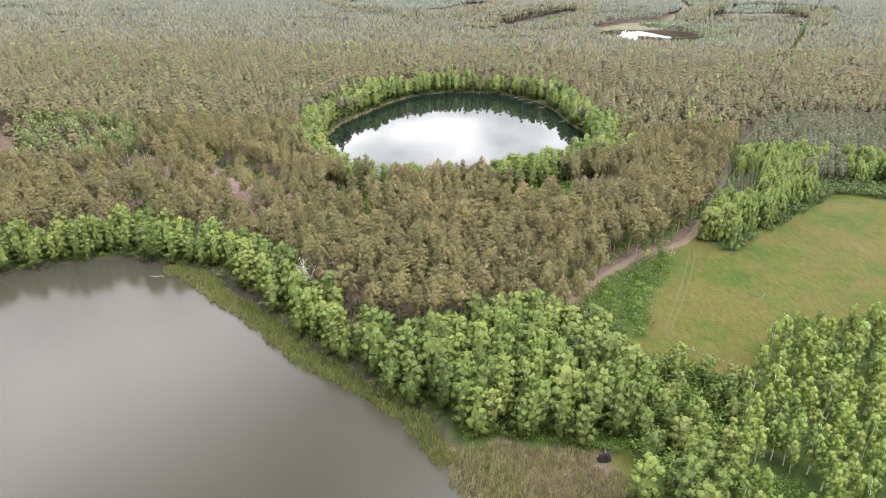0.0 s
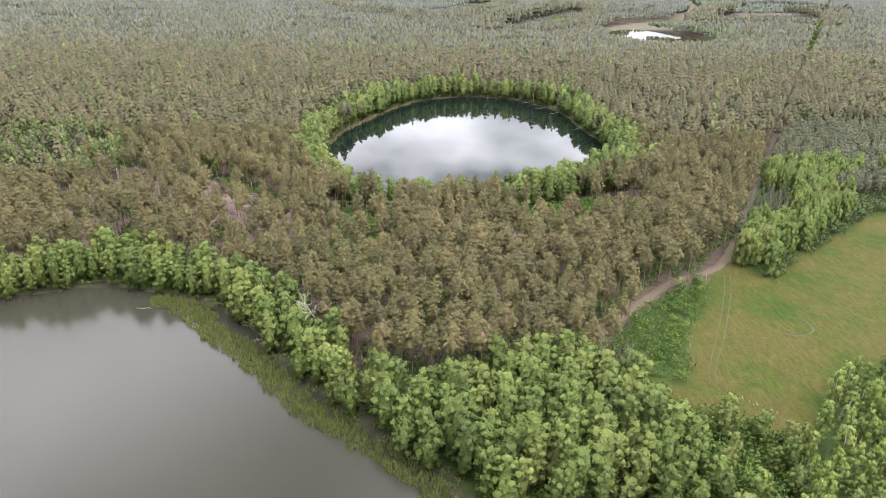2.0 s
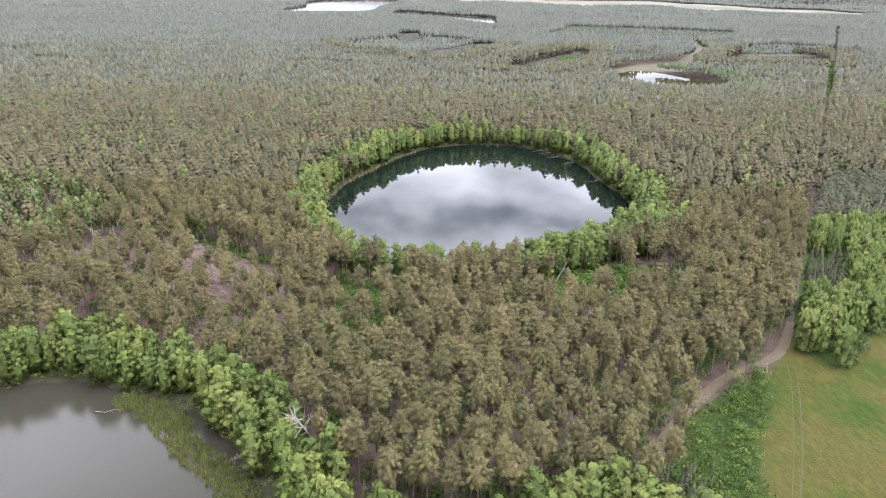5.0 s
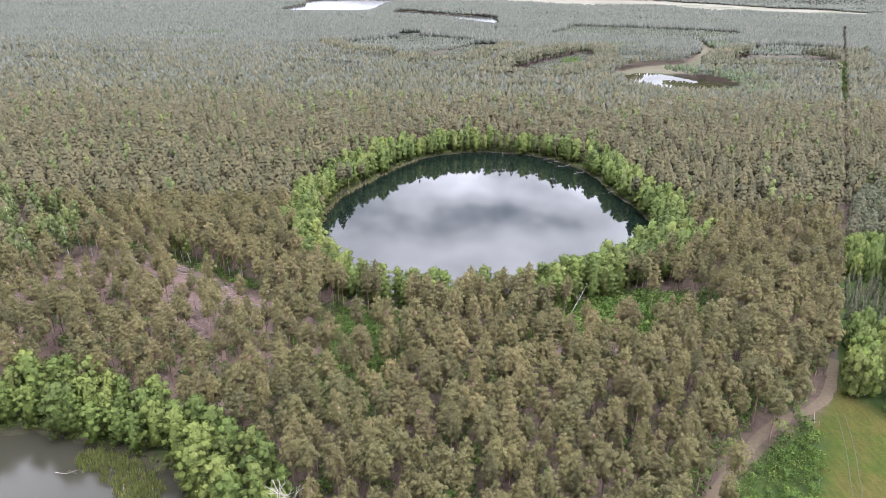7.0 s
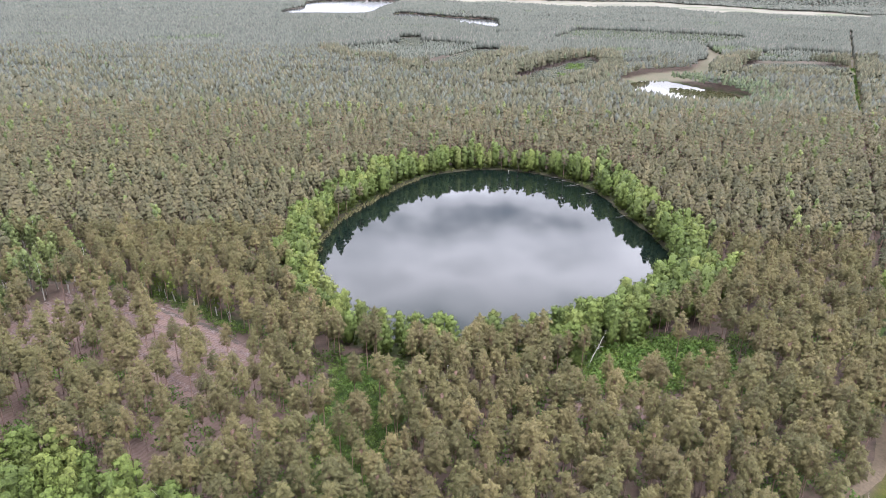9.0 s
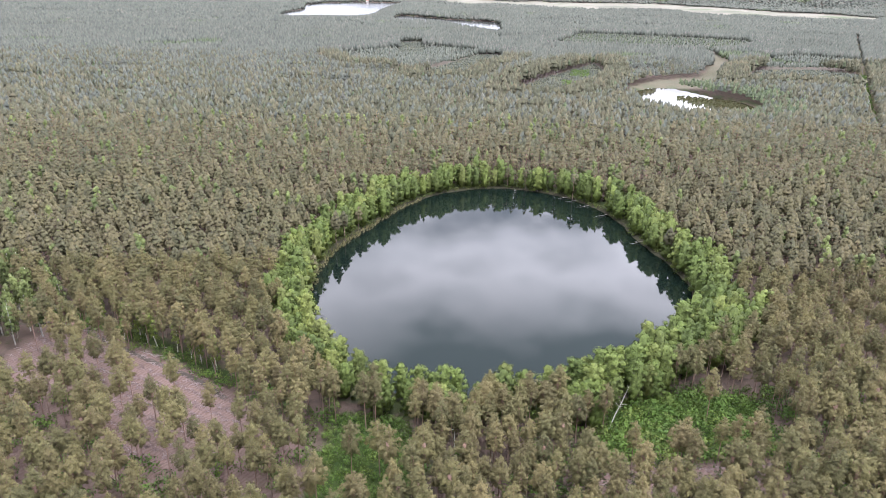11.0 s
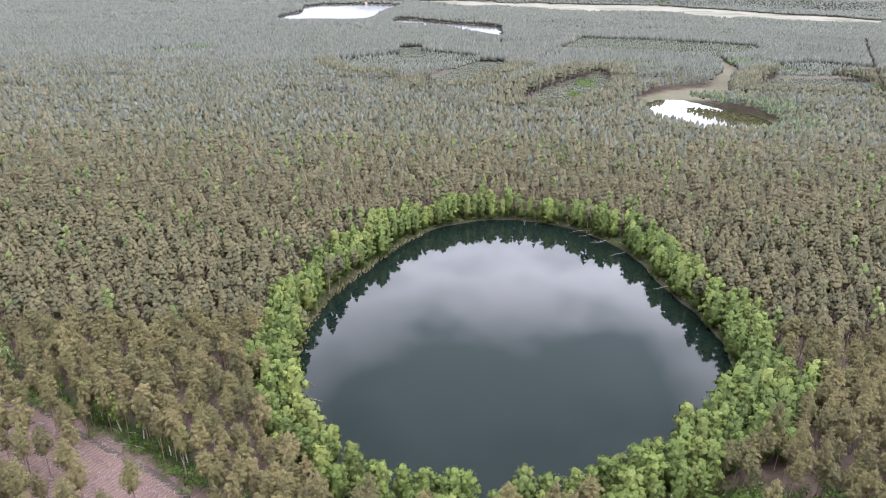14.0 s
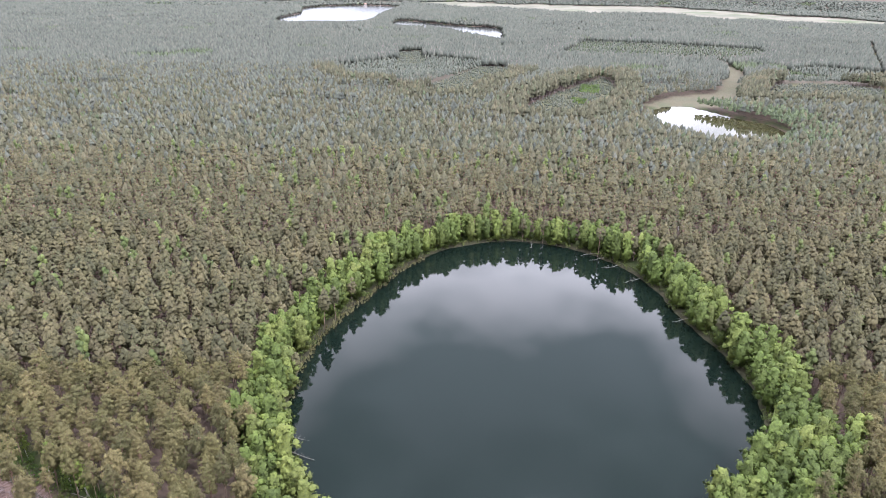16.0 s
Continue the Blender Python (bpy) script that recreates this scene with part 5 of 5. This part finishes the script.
stuff("ride_bushes", "dull green bushes under the pines by the ride", "shrubs", shrub_kinds, (M_BUSH, M_BARK_DARK), X, Y, rnd.uniform(0.7, 1.7, len(X)), 84)


# ---- dead wood, posts and other single things ----
def dead_tree(name, label, base, tip, radius, branches, seed, length=1.6, mat=None, bend=0.4, start=0.25):
    """A bare stem from base to tip with broken branches; category by its state."""
    r = np.random.RandomState(seed)
    a, b = Vector(base), Vector(tip)
    way = b - a
    mids = [a + way * f + Vector(r.uniform(-bend, bend, 3) * (0.3 if f in (0, 1) else 1)) for f in (0, 0.33, 0.66, 1.0)]
    root = new(name)
    root.empty_display_size = 0.5
    root.location = a
    part("stem", raw_mesh("stem", *tube([m - a for m in mids], [radius, radius * 0.8, radius * 0.55, radius * 0.15], 6), [mat or M_DEADWOOD], flat_shade=False), root)
    side = way.orthogonal().normalized()
    for k in range(branches):
        f = start + (0.97 - start) * (k + r.rand()) / branches
        turn = Matrix.Rotation(r.uniform(0, 6.283), 3, way.normalized())
        out = (turn @ side + way.normalized() * r.uniform(0.3, 0.9)).normalized()
        if "fallen" in name or "floating" in name:
            out.z = abs(out.z) * 0.6
        l = length * r.uniform(0.5, 1.2) * (1.15 - 0.6 * f)
        p = way * f
        bits = [tube([p, p + out * l * 0.5 + Vector(r.uniform(-0.15, 0.15, 3)), p + out * l], [radius * 0.4, radius * 0.26, 0.015], 4)]
        for j in range(2):
            o2 = (out + Vector(r.uniform(-0.7, 0.7, 3))).normalized()
            q = p + out * l * r.uniform(0.4, 0.8)
            bits.append(tube([q, q + o2 * l * 0.5], [radius * 0.2, 0.01], 3))
        part("branch", raw_mesh("branch", *join(bits)[:2], [mat or M_DEADWOOD], flat_shade=False), root)
    return tagged(root, label, "dead tree")


dead_tree("fallen_birch", "bleached fallen birch lying in the meadow grass", (95, 177.5, 1.5), (84, 188, 1.8), 0.22, 14, 1, 2.4)
dead_tree("standing_dead_tree", "pale grey dead tree with a fan of bare branches", (-44, 222, 1.5), (-48, 210, 21.5), 0.26, 22, 2, 6.5, start=0.45)
dead_tree("floating_log", "bleached tree lying out from the bank into the water", (-59, 222, 0.5), (-69, 216.5, 0.25), 0.2, 7, 3, 2.2)
dead_tree("floating_log", "bleached branch lying out from the bank into the water", (-60, 220.5, 0.5), (-67, 218.5, 0.25), 0.13, 4, 4, 1.5)
line = [(-115, 238), (-107, 240), (-100, 240), (-95, 234), (-89, 227), (-83, 220), (-78, 214), (-71, 208)]
for k, ((ax, ay), (bx, by)) in enumerate(zip(line, line[1:])):
    dead_tree("floating_branch", "pale driftwood branch floating along the reed edge", (ax, ay, 0.08), (bx + 0.5, by - 0.4, 0.12), 0.09, 5, 20 + k, 1.8, bend=1.1)
dead_tree("broken_snag", "white broken birch stump standing beside the clearing", (-97, 354.5, 1.6), (-98, 354.5, 9.8), 0.22, 2, 5, 0.6)
dead_tree("leaning_dead_birch", "white leaning dead birch above the undergrowth", (38, 328, 1.6), (46, 338, 12.0), 0.2, 11, 6, 2.4, start=0.4)
dead_tree("fallen_birch", "white fallen birch at the edge of the clearing", (-114, 366, 1.9), (-131, 371, 2.1), 0.2, 4, 7, 1.4)
dead_tree("fallen_birch", "thin fallen birch at the edge of the clearing", (-121, 374, 1.9), (-136, 378, 2.3), 0.14, 3, 8, 1.2)
dead_tree("floating_log", "bleached tree fallen into the round lake", (-74, 402, 0.6), (-62, 396, 0.15), 0.17, 8, 9, 2.4)
dead_tree("floating_log", "bare branch fallen into the round lake", (-76, 409, 0.6), (-66, 406, 0.15), 0.12, 5, 10, 1.8)
for k, (ax, ay, bx, by) in enumerate(((75, 574, 64, 570), (79, 563, 69, 560), (71, 580, 60, 577), (86, 545, 77, 540), (97, 500, 88, 497), (34, 597, 33, 587))):
    dead_tree("floating_log", "grey dead tree leaning into the round lake", (ax, ay, 0.7), (bx, by, 0.2), 0.17, 7, 30 + k, 2.2)
dead_tree("leaning_birch_stem", "bare white leaning stem by the thicket", (206, 350, 1.5), (209, 352, 12.5), 0.18, 5, 11, 1.0)
dead_tree("leaning_birch_stem", "bare white leaning stem above the alders", (-78, 252, 1.5), (-84, 250, 15.0), 0.13, 6, 12, 1.0)


def root_plate(x, y, z):
    """The upturned roots of a blown-over alder."""
    r = np.random.RandomState(9)
    root = new("uprooted_stump")
    root.location = (x, y, z)
    bits = []
    for k in range(26):
        a = 6.283 * k / 26
        l = r.uniform(1.4, 2.5)
        bits.append(tube([(0, 0, 1.5), (l * 0.6 * math.cos(a), r.uniform(-0.3, 0.3), 1.5 + l * 0.55 * math.sin(a)), (l * math.cos(a), r.uniform(-0.5, 0.5), 1.5 + l * math.sin(a))], [0.45, 0.34, 0.06], 4))
    # a solid black disc stands for the shadowed hole among the roots
    bits.append(tube([(0, -0.35, 1.6), (0, 0.0, 1.6), (0, 0.4, 1.6)], [1.5, 1.9, 1.6], 11))
    part("root_plate", raw_mesh("root_plate", *join(bits)[:2], [M_ROOT]), root)
    part("stem", raw_mesh("stem", *tube([(0, 0, 1.5), (1.0, 3.0, 1.2), (1.5, 6.0, 0.9)], [0.3, 0.24, 0.16], 6), [M_BARK_DARK], flat_shade=False), root)
    tagged(root, "upturned root plate of a blown-over alder, blackened as a shadowed hollow", "tree stump")


root_plate(43.5, 135.0, 0.9)


def fence_post(x, y, tilt_x, tilt_y, tall):
    """A weathered round post with a slanted top."""
    vs, fs = tube([(0, 0, -0.4), (0, 0, tall * 0.9), (0.02, 0, tall)], [0.07, 0.065, 0.05], 6)
    ob = new("fence_post", raw_mesh("fence_post", vs, fs, [M_DEADWOOD], flat_shade=False))
    ob.matrix_basis = pose(x, y, float(land(x, y)), tilt_x, tilt_y, 0)
    return tagged(ob, "weathered grey wooden fence post beside the track", "post", "fence posts")


r = np.random.RandomState(12)
for x, y in smooth([(54, 219), (64, 234), (80, 250), (99, 263)], 4, False):
    fence_post(x + 2.4, y - 1.6, r.normal(0, 4), r.normal(0, 4), 1.5)
for x, y in smooth([(99, 262), (88, 236), (78, 214)], 3, False):
    fence_post(x, y, r.normal(0, 6), r.normal(0, 6), 1.6)
dead_tree("barrier_pole", "pale slanting barrier pole beside the track", (100, 261.5, 1.2), (101.5, 265.5, 4.2), 0.12, 0, 13)


def marker_mast(x, y):
    """A slim white mast with a short crossarm."""
    z = float(land(x, y))
    root = new("marker_mast")
    root.location = (x, y, z)
    part("pole", raw_mesh("pole", *tube([(0, 0, -0.3), (0, 0, 3.6), (0, 0, 7.2)], [0.09, 0.08, 0.06], 6), [M_WALL], flat_shade=False), root)
    part("crossarm", raw_mesh("crossarm", *tube([(-1.1, 0, 6.6), (0, 0, 6.65), (1.1, 0, 6.6)], [0.06, 0.07, 0.06], 5), [M_WALL], flat_shade=False), root)
    tagged(root, "slim white mast with a crossarm in the undergrowth", "mast")


marker_mast(-12.0, 319.0)

# brash left in rows on the cut ground
r = np.random.RandomState(14)
X, Y = scatter(-195, 95, 285, 395, 1.3, 71, 0.5)
keep = (inside(BARE_W, X, Y) | inside(BARE_E, X, Y)) & (np.sin((X * 0.53 + Y * 0.85) * 1.45 + 1.2 * waves(X, Y, 25, 72)) > -0.1)
X, Y = X[keep], Y[keep]
sticks = []
for k in range(6):
    bits = []
    for j in range(3):
        a = radians(32 + 90 * 0) + r.normal(0, 0.45)
        l = r.uniform(0.5, 1.3)
        x, y = r.uniform(-0.5, 0.5, 2)
        d = np.array([math.cos(a - 0.55), math.sin(a - 0.55), 0]) * l
        w = np.array([-d[1], d[0], 0]) / l * 0.09
        c = np.array([x, y, r.uniform(0.02, 0.2)])
        vs = np.array([c - d - w, c - d + w, c + d, c - d * 0.9 + [0, 0, 0.16], c + d + [0, 0, 0.05]])
        bits.append((vs, [(0, 2, 3), (1, 3, 2), (0, 3, 1)]))
    sticks.append((None, join(bits)))


def laid(name, label, kinds, mat, X, Y, seed):
    """Litter laid on the ground without turning it."""
    q = np.random.RandomState(seed)
    w = q.randint(0, len(kinds), len(X))
    Z = land(X, Y)
    pieces = [(kinds[w[k]][1][0] * q.uniform(0.7, 1.3) + (X[k], Y[k], Z[k]), kinds[w[k]][1][1]) for k in range(len(X))]
    v, f, _ = join(pieces)
    return tagged(new(name, raw_mesh(name, v, f, [mat])), label, "brash", kind="stuff")


laid("brash_rows", "rows of pinkish cut branches left on the clearing", sticks, M_SLASH, X, Y, 73)


# ---- far houses by the pale lake ----
def house(x, y, turn, long, deep, tall, label):
    root = new("house")
    root.matrix_basis = pose(x, y, float(land(x, y)) - 0.2, 0, 0, turn)
    a, b, h = long / 2, deep / 2, tall
    t = deep * 0.42
    wall_v = [(-a, -b, 0), (a, -b, 0), (a, b, 0), (-a, b, 0), (-a, -b, h), (a, -b, h), (a, b, h), (-a, b, h), (-a, 0, h + t), (a, 0, h + t)]
    wall_f = [(0, 1, 5), (0, 5, 4), (1, 2, 6), (1, 6, 5), (2, 3, 7), (2, 7, 6), (3, 0, 4), (3, 4, 7), (4, 8, 7), (5, 6, 9), (4, 5, 9), (4, 9, 8), (6, 7, 8), (6, 8, 9)]
    part("wall", raw_mesh("wall", wall_v, wall_f, [M_WALL]), root)
    e = 0.6
    k = t / b
    roof_v, roof_f = [], []
    for s in (-1, 1):
        n = len(roof_v)
        for dz in (0.05, 0.3):
            roof_v += [(-a - e, s * (b + e), h - e * k + dz), (a + e, s * (b + e), h - e * k + dz), (a + e, 0, h + t + dz), (-a - e, 0, h + t + dz)]
        for q in ((0, 1, 2, 3), (4, 5, 6, 7), (0, 1, 5, 4), (1, 2, 6, 5), (2, 3, 7, 6), (3, 0, 4, 7)):
            roof_f += [(n + q[0], n + q[1], n + q[2]), (n + q[0], n + q[2], n + q[3])]
    part("roof", raw_mesh("roof", roof_v, roof_f, [M_ROOF]), root)
    for j in range(3):
        wx = -a * 0.62 + j * a * 0.62
        v = [(wx - 0.6, -b - 0.05, 1.0), (wx + 0.6, -b - 0.05, 1.0), (wx + 0.6, -b - 0.05, 2.4), (wx - 0.6, -b - 0.05, 2.4), (wx - 0.6, -b + 0.05, 1.0), (wx + 0.6, -b + 0.05, 1.0), (wx + 0.6, -b + 0.05, 2.4), (wx - 0.6, -b + 0.05, 2.4)]
        part("window", raw_mesh("window", v, [(0, 1, 2), (0, 2, 3), (0, 4, 5), (0, 5, 1), (3, 2, 6), (3, 6, 7)], [M_GLASS]), root)
    tagged(root, label, "house", "far houses")


r = np.random.RandomState(15)
for x, y in ((170, 3330), (215, 3350), (120, 3360), (260, 3390), (60, 3400), (-140, 2745), (-100, 2735), (-60, 2700), (-420, 3900), (-350, 3920), (-500, 3900)):
    house(x, y, r.uniform(-40, 40), r.uniform(11, 16), r.uniform(8, 10), r.uniform(3.5, 6), "small far house with pale walls and a red roof")
